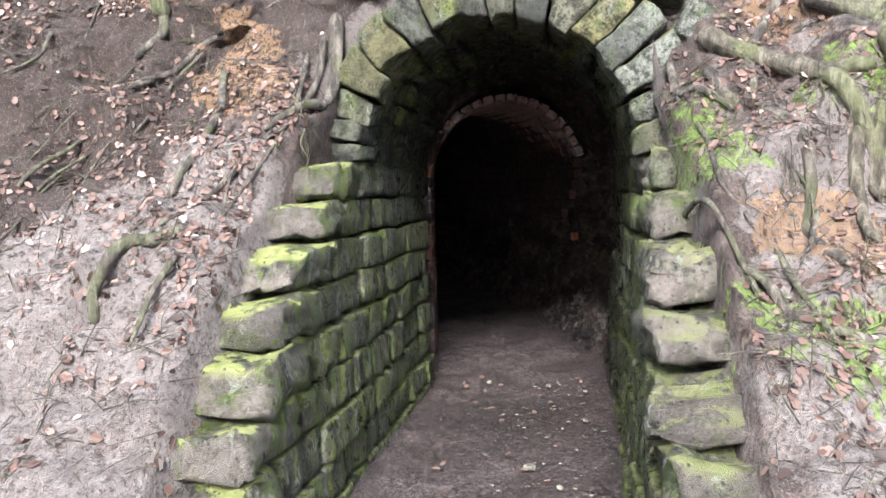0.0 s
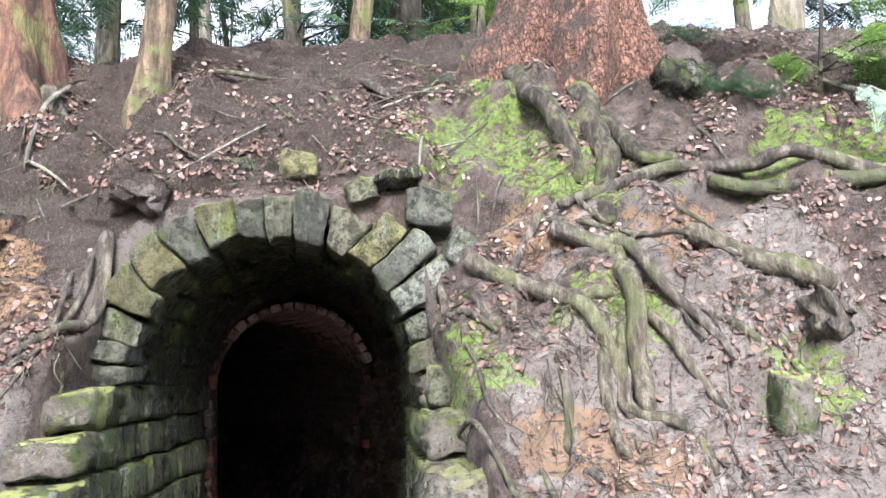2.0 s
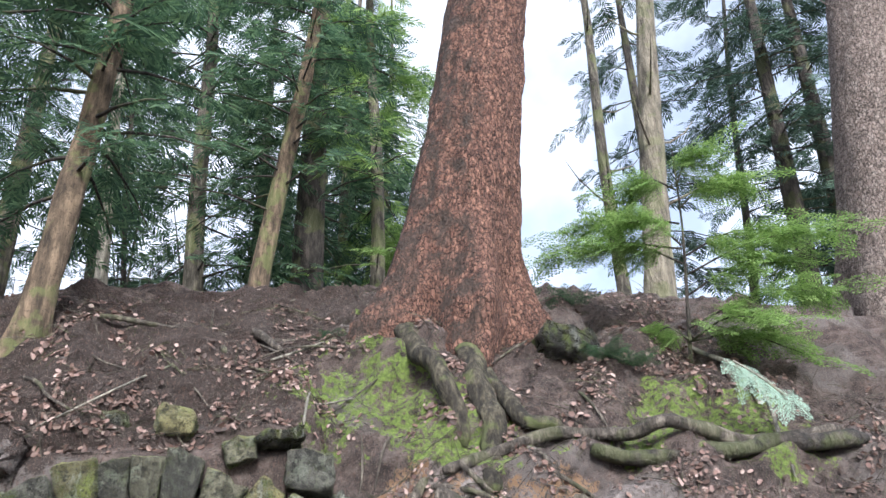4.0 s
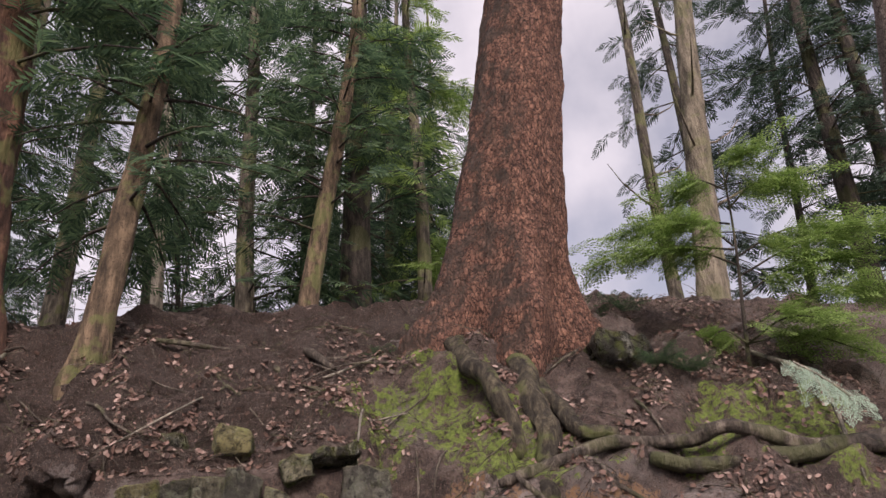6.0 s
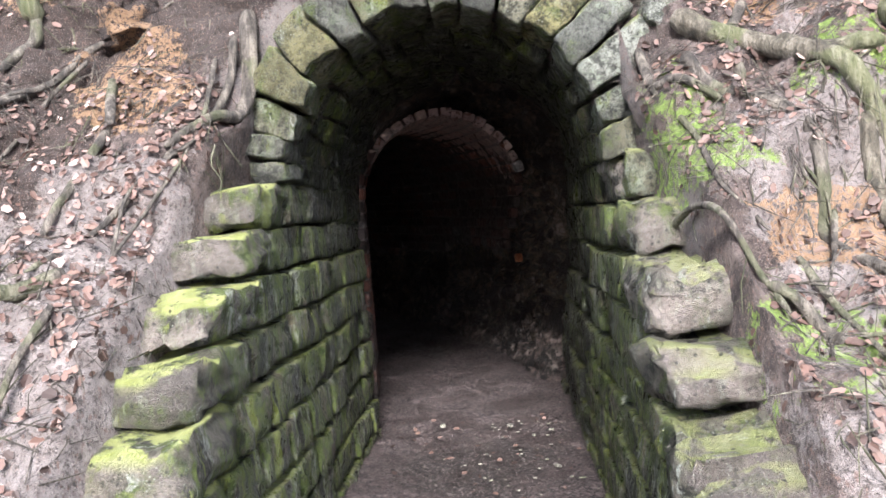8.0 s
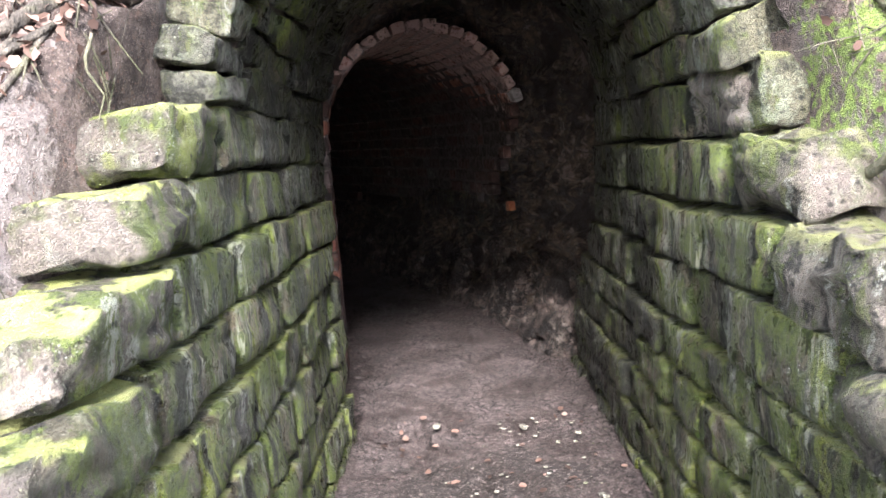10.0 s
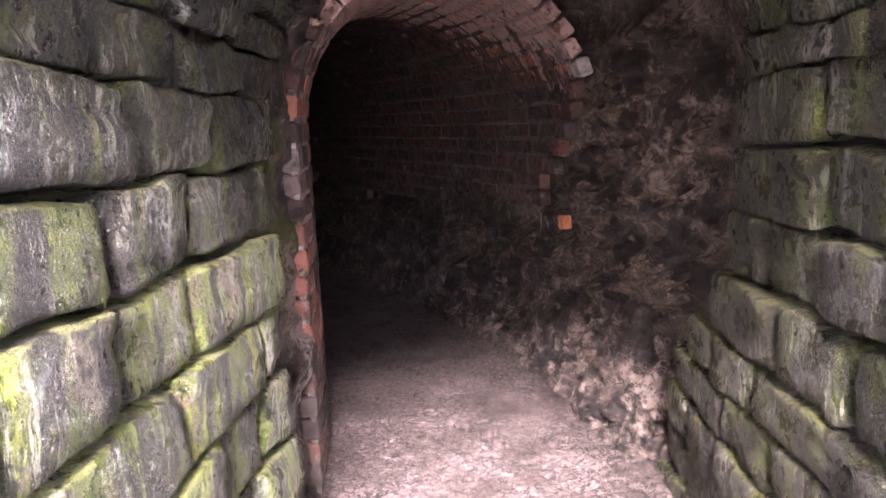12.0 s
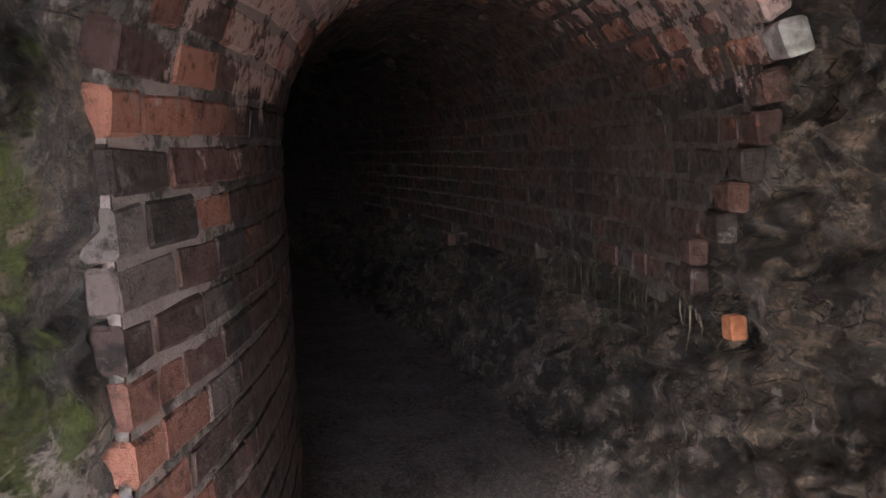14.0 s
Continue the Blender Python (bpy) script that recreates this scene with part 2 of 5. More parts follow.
def rock_material(name, tint=(0.15, 0.115, 0.085), lime=0.5, moss=(), limed=()):
    k = Mat(name, 0.7)
    n = k.noise(13, 9, 0.75)
    c = k.ramp(n, [(0.25, (0.014, 0.012, 0.01)), (0.5, tint), (0.8, tuple(v * 2.6 for v in tint))])
    bed = k.t.nodes.new("ShaderNodeMapping")
    bed.inputs["Scale"].default_value = (1, 1, 2.2)
    bent = k.t.nodes.new("ShaderNodeVectorMath")
    bent.operation = "MULTIPLY_ADD"
    sway = k.t.nodes.new("ShaderNodeTexNoise")
    sway.inputs["Scale"].default_value, sway.inputs["Detail"].default_value = 9, 5
    k.link(k.pos.outputs["Position"], sway.inputs["Vector"])
    k.link(sway.outputs["Color"], bent.inputs[0])
    bent.inputs[1].default_value = (0.06, 0.06, 0.04)
    k.link(k.pos.outputs["Position"], bent.inputs[2])
    k.link(bent.outputs[0], bed.inputs[0])
    crack = k.voronoi(7.5, "DISTANCE_TO_EDGE", bed.outputs[0])
    chip = k.voronoi(24, "F1", bed.outputs[0])
    c = k.mix(k.math("MULTIPLY", k.step(chip, 0.5, 0.75), 0.5), c, k.mix(n, (0.012, 0.010, 0.009), tuple(v * 0.8 for v in tint)))
    c = k.mix(k.math("MULTIPLY", k.step(crack, 0.06, 0.0), k.step(k.noise(6, 4, off=(7, 7, 1)), 0.4, 0.6)), c, (0.010, 0.009, 0.008))
    run = k.noise(18, 5, 0.7, stretch=(1, 1, 0.3))
    c = k.mix(k.math("MULTIPLY", k.step(run, 0.68, 0.82), lime), c, (0.44, 0.39, 0.36))
    c = k.mix(k.math("MULTIPLY", k.step(k.noise(60, 4, 0.7), 0.6, 0.9), 0.8), c, (0.03, 0.025, 0.022))
    c = k.mix(k.math("MULTIPLY", k.step(k.noise(3.6, 7, 0.7, off=(4, 0, 6)), 0.42, 0.6), 0.85), c, (0.016, 0.013, 0.012))
    # Rock highlights put into the colour as pale patches.
    glint = k.math("MULTIPLY", k.step(k.noise(5.5, 6, 0.7, off=(0, 6, 2)), 0.62, 0.75), k.step(n, 0.4, 0.6))
    c = k.mix(k.math("MULTIPLY", glint, 0.5), c, (0.42, 0.36, 0.31))
    if moss:
        m = k.math("MULTIPLY", patches(k, moss, k.noise(4, 5, 0.7, off=(1, 5, 3))), k.step(k.noise(20, 5), 0.2, 0.6))
        c = k.mix(m, c, k.mix(k.noise(30, 4), (0.025, 0.03, 0.008), (0.15, 0.16, 0.045)))
    if limed:
        m = k.math("MULTIPLY", patches(k, limed, k.noise(5, 5, 0.7, off=(6, 1, 2))), k.step(k.noise(16, 6, 0.75), 0.3, 0.6))
        c = k.mix(k.math("MULTIPLY", m, 0.85), c, k.mix(n, (0.22, 0.16, 0.135), (0.60, 0.50, 0.45)))
    k.bump(k.step(crack, 0.0, 0.16), 1.0, 0.03)
    k.bump(k.math("SUBTRACT", 1.0, chip), 0.5, 0.02)
    k.bump(k.noise(16, 10, 0.8, stretch=(1, 1, 2)), 1.0, 0.045)
    k.bump(k.noise(45, 6, 0.75), 1.0, 0.014)
    return k.done(c, k.ramp(n, [(0.3, (0.45,) * 3), (0.7, (0.85,) * 3)]))


def bark_material(name, dark, light, scale=1.0, moss=0.3):
    k = Mat(name, 0.9)
    v = k.noise(14 * scale, 6, 0.7, stretch=(1, 1, 0.22))
    c = k.ramp(v, [(0.2, tuple(a * 0.35 for a in dark)), (0.5, dark), (0.85, light)])
    c = k.mix(k.math("MULTIPLY", k.step(k.noise(50 * scale, 5, 0.7), 0.6, 0.85), 0.7), c, tuple(a * 0.3 for a in dark))
    c = k.mix(k.math("MULTIPLY", k.step(k.noise(3, 4, off=(1, 2, 3)), 0.5, 0.68), moss), c, (0.16, 0.19, 0.06))
    k.bump(v, 1.0, 0.03)
    k.bump(k.noise(60 * scale, 5, 0.7), 0.6, 0.008)
    return k.done(c)


def leaf_material(name, stops, through_light=0.25):
    k = Mat(name, 0.6)
    c = k.ramp(k.random(True), stops)
    k.b.inputs["Subsurface Weight"].default_value = 0.0
    tr = k.t.nodes.new("ShaderNodeBsdfTranslucent")
    k.put(tr.inputs[0], c)
    ms = k.t.nodes.new("ShaderNodeMixShader")
    ms.inputs[0].default_value = through_light
    k.link(k.b.outputs[0], ms.inputs[1])
    k.link(tr.outputs[0], ms.inputs[2])
    k.link(ms.outputs[0], k.t.nodes["Material Output"].inputs[0])
    return k.done(c)


def mud_material(name):
    k = Mat(name, 0.7)
    n, f, g = k.noise(3.2, 7, 0.68), k.noise(38, 7, 0.75), k.noise(110, 4, 0.7)
    c = k.ramp(n, [(0.2, (0.115, 0.083, 0.078)), (0.5, (0.175, 0.128, 0.121)), (0.8, (0.25, 0.186, 0.18))])
    c = k.mix(k.step(f, 0.55, 0.85), c, (0.055, 0.042, 0.038))
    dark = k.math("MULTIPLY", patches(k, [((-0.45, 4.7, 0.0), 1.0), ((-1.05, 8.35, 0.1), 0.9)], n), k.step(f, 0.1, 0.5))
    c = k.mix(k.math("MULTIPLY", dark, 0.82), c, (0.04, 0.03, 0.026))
    c = k.mix(k.math("MULTIPLY", k.step(g, 0.68, 0.85), 0.8), c, (0.42, 0.36, 0.32))
    bent = k.t.nodes.new("ShaderNodeVectorMath")
    bent.operation = "MULTIPLY_ADD"
    sway = k.t.nodes.new("ShaderNodeTexNoise")
    sway.inputs["Scale"].default_value, sway.inputs["Detail"].default_value = 14, 5
    k.link(k.pos.outputs["Position"], sway.inputs["Vector"])
    k.link(sway.outputs["Color"], bent.inputs[0])
    bent.inputs[1].default_value = (0.09, 0.09, 0.0)
    k.link(k.pos.outputs["Position"], bent.inputs[2])
    crack = k.voronoi(19, "DISTANCE_TO_EDGE", bent.outputs[0])
    clod = k.voronoi(42, "F1", bent.outputs[0])
    c = k.mix(k.math("MULTIPLY", k.step(clod, 0.35, 0.7), 0.6), c, (0.045, 0.033, 0.030))
    c = k.mix(k.math("MULTIPLY", k.step(crack, 0.10, 0.0), k.step(k.noise(2.4, 3, off=(3, 3, 0)), 0.25, 0.4)), c, (0.03, 0.023, 0.02))
    c = k.mix(k.math("MULTIPLY", k.step(k.noise(70, 5, 0.75, off=(1, 6, 0)), 0.62, 0.75), 0.7), c, (0.36, 0.29, 0.27))
    k.bump(k.noise(22, 9, 0.8), 0.9, 0.03)
    k.bump(k.math("SUBTRACT", 1.0, clod), 0.9, 0.025)
    k.bump(k.step(crack, 0.0, 0.12), 0.6, 0.015)
    k.bump(f, 1.0, 0.024)
    k.bump(g, 1.0, 0.012)
    return k.done(c, k.ramp(n, [(0.3, (0.42,) * 3), (0.7, (0.8,) * 3)]))


SOIL = soil_material("soil")
MUD = mud_material("mud")
GREEN_STONE = stone_material("green_stone", (0.18, 0.145, 0.10), 1.0, 1.15, 0.35, 0.28)
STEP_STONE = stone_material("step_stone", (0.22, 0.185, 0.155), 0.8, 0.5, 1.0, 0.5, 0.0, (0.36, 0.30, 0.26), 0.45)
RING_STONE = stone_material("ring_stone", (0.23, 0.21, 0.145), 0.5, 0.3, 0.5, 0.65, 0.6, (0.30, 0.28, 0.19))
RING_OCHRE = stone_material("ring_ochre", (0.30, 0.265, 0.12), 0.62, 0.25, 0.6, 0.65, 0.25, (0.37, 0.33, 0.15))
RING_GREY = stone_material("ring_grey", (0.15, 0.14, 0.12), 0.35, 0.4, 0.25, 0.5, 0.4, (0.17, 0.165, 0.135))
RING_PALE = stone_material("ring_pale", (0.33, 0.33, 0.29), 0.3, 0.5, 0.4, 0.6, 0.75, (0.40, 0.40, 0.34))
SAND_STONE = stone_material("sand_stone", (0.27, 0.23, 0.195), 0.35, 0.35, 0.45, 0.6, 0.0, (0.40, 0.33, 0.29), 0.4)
# Near-black wet stone; also paints tunnel shade onto the stones deep inside.
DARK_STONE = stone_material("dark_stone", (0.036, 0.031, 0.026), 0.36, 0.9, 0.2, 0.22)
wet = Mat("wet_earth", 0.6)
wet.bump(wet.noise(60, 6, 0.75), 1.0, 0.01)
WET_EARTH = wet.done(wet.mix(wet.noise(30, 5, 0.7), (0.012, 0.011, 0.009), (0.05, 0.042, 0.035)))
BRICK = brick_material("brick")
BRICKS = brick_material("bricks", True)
limed = Mat("pale_brick", 0.85)
limed.bump(limed.noise(40, 6, 0.7), 0.8, 0.008)
PALE_BRICK = limed.done(limed.ramp(limed.noise(14, 6, 0.7), [(0.2, (0.2, 0.18, 0.17)), (0.8, (0.5, 0.48, 0.47))]))
clean = Mat("orange_brick", 0.85)
clean.bump(clean.noise(40, 6, 0.7), 0.8, 0.008)
ORANGE_BRICK = clean.done(clean.ramp(clean.noise(14, 6, 0.7), [(0.2, (0.26, 0.09, 0.04)), (0.8, (0.55, 0.22, 0.11))]))
ROCK = rock_material("rock", (0.15, 0.112, 0.085), 0.6, [((-1.3, 5.85, 1.35), 0.7), ((-1.3, 5.8, 0.9), 0.5), ((0.25, 6.0, 1.9), 0.5)], [((-1.15, 6.35, 0.45), 0.5), ((-1.2, 6.25, 0.9), 0.3), ((0.35, 6.5, 1.75), 0.4), ((0.25, 6.9, 1.3), 0.4)])
RUBBLE = rock_material("rubble", (0.14, 0.105, 0.092), 0.75, (), [((0.25, 6.8, 0.25), 0.3), ((-0.05, 7.5, 0.4), 0.3)])
lime = Mat("mortar", 0.9)
lime.bump(lime.noise(70, 6, 0.75), 0.8, 0.006)
# Patches kept free of the soot and painted tunnel shade on the mortar.
soot_shade_free = patches(lime, [((-1.2, 6.5, 0.9), 0.85), ((-1.1, 6.5, 1.6), 0.5), ((-0.6, 6.8, 2.1), 0.8), ((-0.75, 7.4, 2.1), 0.6), ((0.0, 7.3, 1.8), 0.35)], lime.noise(4, 5, 0.7))
# Pale lime at the jamb, and bounced daylight painted on the vault joints.
lime_and_bounce = lime.math("MULTIPLY", patches(lime, [((-0.65, 6.9, 2.15), 1.2), ((-0.8, 7.5, 2.15), 1.1), ((-1.15, 6.45, 1.2), 0.6)], lime.noise(6, 5, 0.7, off=(1, 1, 4))), 0.7)
MORTAR = lime.done(lime.mix(lime_and_bounce, lime.mix(lime.math("MULTIPLY", lime.math("SUBTRACT", 1.0, soot_shade_free), 0.7), lime.mix(lime.step(lime.noise(12, 6, 0.7), 0.4, 0.75), lime.mix(lime.noise(60, 4), (0.12, 0.10, 0.09), (0.40, 0.36, 0.33)), (0.06, 0.05, 0.045)), (0.03, 0.025, 0.023)), (0.46, 0.37, 0.34)))


def flaky_bark(name, deep, mid, light, moss):
    """Bark of small curling plates with dark cracks between. moss: strength of the grey-brown tone on the -x side."""
    k = Mat(name, 0.9)
    mp = k.t.nodes.new("ShaderNodeMapping")
    mp.inputs["Scale"].default_value = (1, 1, 0.45)
    wob = k.t.nodes.new("ShaderNodeVectorMath")
    wob.operation = "MULTIPLY_ADD"
    nz = k.t.nodes.new("ShaderNodeTexNoise")
    nz.inputs["Scale"].default_value = 18
    k.link(k.pos.outputs["Position"], nz.inputs["Vector"])
    k.link(nz.outputs["Color"], wob.inputs[0])
    wob.inputs[1].default_value = (0.06, 0.06, 0.09)
    k.link(k.pos.outputs["Position"], wob.inputs[2])
    k.link(wob.outputs[0], mp.inputs[0])
    plate = k.voronoi(36, "DISTANCE_TO_EDGE", mp.outputs[0])
    tone = k.noise(24, 7, 0.75, stretch=(1, 1, 0.5))
    c = k.ramp(tone, [(0.15, deep), (0.5, mid), (0.85, light)])
    c = k.mix(k.math("MULTIPLY", k.step(k.noise(60, 4, 0.7), 0.55, 0.85), 0.6), c, tuple(v * 0.3 for v in mid))
    c = k.mix(k.step(plate, 0.11, 0.0), c, tuple(v * 0.3 for v in deep))
    # Darker grey-brown on the faces turned to -x.
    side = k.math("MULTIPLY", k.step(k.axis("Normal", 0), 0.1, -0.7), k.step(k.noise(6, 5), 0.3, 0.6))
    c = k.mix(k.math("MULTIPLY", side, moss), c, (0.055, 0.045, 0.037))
    k.bump(k.step(plate, 0.0, 0.25), 1.0, 0.03)
    k.bump(k.noise(30, 8, 0.75), 0.9, 0.02)
    return k.done(c)


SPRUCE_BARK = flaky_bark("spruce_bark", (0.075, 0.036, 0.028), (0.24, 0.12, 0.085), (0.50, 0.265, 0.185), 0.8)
CEDAR_BARK = bark_material("cedar_bark", (0.10, 0.05, 0.035), (0.24, 0.13, 0.08), 0.7, 0.5)
GREY_BARK = bark_material("grey_bark", (0.11, 0.095, 0.075), (0.26, 0.23, 0.17), 1.0, 0.5)
DARK_BARK = bark_material("dark_bark", (0.045, 0.038, 0.032), (0.11, 0.09, 0.075), 1.0, 0.3)
PALE_BARK = bark_material("pale_bark", (0.24, 0.22, 0.18), (0.46, 0.42, 0.34), 0.8, 0.25)
PINE_BARK = flaky_bark("pine_bark", (0.18, 0.135, 0.115), (0.36, 0.28, 0.24), (0.52, 0.44, 0.385), 0.2)
BEIGE_BARK = bark_material("beige_bark", (0.19, 0.165, 0.125), (0.33, 0.29, 0.22), 0.8, 0.3)
BROWN_BARK = bark_material("brown_bark", (0.12, 0.085, 0.055), (0.28, 0.2, 0.13), 1.0, 0.5)
ROOT_BARK = bark_material("root_bark", (0.10, 0.082, 0.066), (0.27, 0.23, 0.185), 1.6, 0.25)
MOSS_ROOT = bark_material("moss_root", (0.12, 0.10, 0.07), (0.29, 0.25, 0.195), 1.6, 0.38)
BUTTRESS = bark_material("buttress", (0.06, 0.05, 0.035), (0.18, 0.155, 0.10), 1.6, 0.6)
DRY_LEAF = leaf_material("dry_leaf", [(0.0, (0.04, 0.025, 0.02)), (0.4, (0.09, 0.052, 0.04)), (0.75, (0.165, 0.096, 0.075)), (0.95, (0.22, 0.14, 0.11)), (1.0, (0.36, 0.28, 0.24))], 0.12)
PINK_LEAF = leaf_material("pink_leaf", [(0.0, (0.12, 0.07, 0.055)), (0.5, (0.24, 0.145, 0.12)), (1.0, (0.42, 0.31, 0.27))], 0.12)
FRESH_NEEDLE = leaf_material("fresh_needle", [(0.0, (0.11, 0.19, 0.05)), (0.5, (0.21, 0.34, 0.09)), (1.0, (0.36, 0.5, 0.17))], 0.5)
GREEN_NEEDLE = leaf_material("green_needle", [(0.0, (0.035, 0.075, 0.045)), (0.6, (0.08, 0.145, 0.08)), (1.0, (0.165, 0.26, 0.125))], 0.5)
DARK_NEEDLE = leaf_material("dark_needle", [(0.0, (0.025, 0.05, 0.035)), (0.6, (0.055, 0.10, 0.065)), (1.0, (0.11, 0.17, 0.11))], 0.35)
PALE_NEEDLE = leaf_material("pale_needle", [(0.0, (0.22, 0.33, 0.25)), (1.0, (0.42, 0.56, 0.45))], 0.3)


# ---------------------------------------------------------------- mesh helpers
def mesh(name, verts, faces, material, smooth=True):
    me = bpy.data.meshes.new(name)
    me.from_pydata(verts if isinstance(verts, list) else verts.tolist(), [], faces if isinstance(faces, list) else faces.tolist())
    me.materials.append(material)
    me.polygons.foreach_set("use_smooth", [smooth] * len(me.polygons))
    me.update()
    return me


def piece(name, me, parent=None, m=None, label=""):
    ob = new(name, me)
    if parent:
        ob.parent = parent
    if m:
        ob.matrix_basis = m
    return tagged(ob, label)


def part(name, verts, faces, material, parent, label="", smooth=True):
    return piece(name, mesh(name, verts, faces, material, smooth), parent, None, label)


def fbm(p, f, octaves=4):
    """Noise of several octaves at the point p, from -1 to 1."""
    return noise.fractal(Vector(p) * f, 0.9, 2.1, octaves)


CUBE_STEPS = [0.0, 0.08, 0.3, 0.5, 0.7, 0.92, 1.0]


def unit_cube(steps):
    n = len(steps) - 1
    index, pts, faces = {}, [], []

    def vid(i, j, k):
        if (i, j, k) not in index:
            index[(i, j, k)] = len(pts)
            pts.append((steps[i], steps[j], steps[k]))
        return index[(i, j, k)]

    for a in range(n):
        for b in range(n):
            faces.append([vid(a, b, 0), vid(a, b + 1, 0), vid(a + 1, b + 1, 0), vid(a + 1, b, 0)])
            faces.append([vid(a, b, n), vid(a + 1, b, n), vid(a + 1, b + 1, n), vid(a, b + 1, n)])
            faces.append([vid(a, 0, b), vid(a + 1, 0, b), vid(a + 1, 0, b + 1), vid(a, 0, b + 1)])
            faces.append([vid(a, n, b), vid(a, n, b + 1), vid(a + 1, n, b + 1), vid(a + 1, n, b)])
            faces.append([vid(0, a, b), vid(0, a, b + 1), vid(0, a + 1, b + 1), vid(0, a + 1, b)])
            faces.append([vid(n, a, b), vid(n, a + 1, b), vid(n, a + 1, b + 1), vid(n, a, b + 1)])
    return pts, faces


CUBE_POINTS, CUBE_FACES = unit_cube(CUBE_STEPS)


def hewn_block(fn, rough=0.012, power=11.0, flip=False):
    """A worn block: fn maps the unit cube to the world, corners are rounded and the faces made uneven."""
    out = []
    for p in CUBE_POINTS:
        q = [2 * c - 1 for c in p]
        s = sum(abs(c) ** power for c in q) ** (1 / power)
        w = Vector(fn(*[(c / s + 1) / 2 for c in q]))
        d = noise.noise_vector(w * 4.3) * rough * 0.5 + noise.noise_vector(w * 13) * rough * 0.9 + noise.noise_vector(w * 30) * rough * 0.6
        out.append(tuple(w + d))
    faces = [f[::-1] for f in CUBE_FACES] if flip else CUBE_FACES
    return out, faces


def tube(points, radii, sides=10, wobble=0.0, caps=True, seed=0.0):
    """A tapered tube along points, its section made uneven by wobble."""
    P = [Vector(p) for p in points]
    n = len(P)
    verts, faces = [], []
    side = None
    for i in range(n):
        d = (P[min(i + 1, n - 1)] - P[max(i - 1, 0)]).normalized()
        if side is None:
            side = d.orthogonal().normalized()
        side = (side - d * side.dot(d)).normalized()
        up = d.cross(side)
        for k in range(sides):
            a = 2 * math.pi * k / sides
            r = radii[i] * (1 + wobble * noise.noise(Vector((math.cos(a) * 1.3 + seed, math.sin(a) * 1.3, i * 0.45 + seed))))
            verts.append(tuple(P[i] + (side * math.cos(a) + up * math.sin(a)) * r))
    for i in range(n - 1):
        for k in range(sides):
            a, b = i * sides + k, i * sides + (k + 1) % sides
            faces.append([a, b, b + sides, a + sides])
    if caps:
        faces += [list(range(sides))[::-1], list(range((n - 1) * sides, n * sides))]
    return verts, faces


def curve_points(ctrl, n):
    """n points on a Catmull-Rom curve through ctrl."""
    C = [np.array(c, float) for c in ctrl]
    C = [2 * C[0] - C[1], *C, 2 * C[-1] - C[-2]]
    out = []
    for u in np.linspace(0, len(C) - 3, n):
        i = min(int(u), len(C) - 4)
        t = u - i
        a, b, c, d = C[i:i + 4]
        out.append(0.5 * (2 * b + (c - a) * t + (2 * a - 5 * b + 4 * c - d) * t * t + (3 * b - a - 3 * c + d) * t ** 3))
    return out


def joined(pieces):
    verts, faces = [], []
    for v, f in pieces:
        o = len(verts)
        verts += list(v)
        faces += [[i + o for i in q] for q in f]
    return verts, faces


# ---------------------------------------------------------------- ground
# Profiles (y, z) up the bank at several x; the cut to the tunnel lies between x = -1.30 and 0.40.
FLAT = [(-90, -0.02), (-3.0, -0.02)]
CUT = FLAT + [(1.5, -0.06), (2.5, -0.06), (3.96, -0.06), (3.98, 2.46), (4.35, 2.98), (4.95, 3.55), (6.1, 4.38), (12, 6.0), (120, 9)]
PROFILES = [
    (-60, FLAT + [(1.2, 0.0), (2.3, 0.7), (3.2, 1.5), (3.9, 2.4), (4.4, 2.9), (4.95, 3.4), (6.4, 4.3), (12, 6.0), (120, 9)]),
    (-3.0, FLAT + [(1.3, 0.02), (2.3, 0.68), (3.1, 1.4), (3.8, 2.3), (4.3, 2.85), (4.95, 3.4), (6.2, 4.25), (12, 6.0), (120, 9)]),
    (-1.75, FLAT + [(1.45, 0.05), (2.3, 0.68), (3.05, 1.36), (3.87, 2.15), (4.3, 2.84), (4.95, 3.48), (6.1, 4.31), (12, 6.0), (120, 9)]),
    (-1.37, FLAT + [(1.55, 0.05), (2.3, 0.64), (3.05, 1.27), (3.84, 1.92), (4.3, 2.82), (4.95, 3.5), (6.1, 4.32), (12, 6.0), (120, 9)]),
    (-1.29, CUT),
    (0.40, CUT),
    (0.52, FLAT + [(1.45, 0.1), (2.35, 0.80), (3.1, 1.24), (3.74, 1.86), (4.1, 2.6), (4.9, 3.5), (6.1, 4.42), (12, 6.0), (120, 9)]),
    (1.3, FLAT + [(1.4, 0.02), (2.4, 0.66), (3.1, 1.2), (3.55, 2.1), (3.95, 2.7), (4.75, 3.6), (6.1, 4.5), (12, 6.1), (120, 9)]),
    (3.0, FLAT + [(1.2, 0.02), (2.3, 0.75), (3.0, 1.4), (3.5, 2.2), (4.0, 2.75), (4.8, 3.5), (6.2, 4.5), (12, 6.3), (120, 9)]),
    (60, FLAT + [(1.0, 0.02), (2.2, 0.75), (3.0, 1.5), (3.5, 2.3), (4.0, 2.9), (4.8, 3.6), (6.2, 4.6), (12, 6.5), (120, 9)]),
]
PROFILE_X = [p[0] for p in PROFILES]
PROFILE_YZ = np.array([p[1] for p in PROFILES], float)
ARCH_X, ARCH_Z, ARCH_R = -0.42, 1.57, 0.70


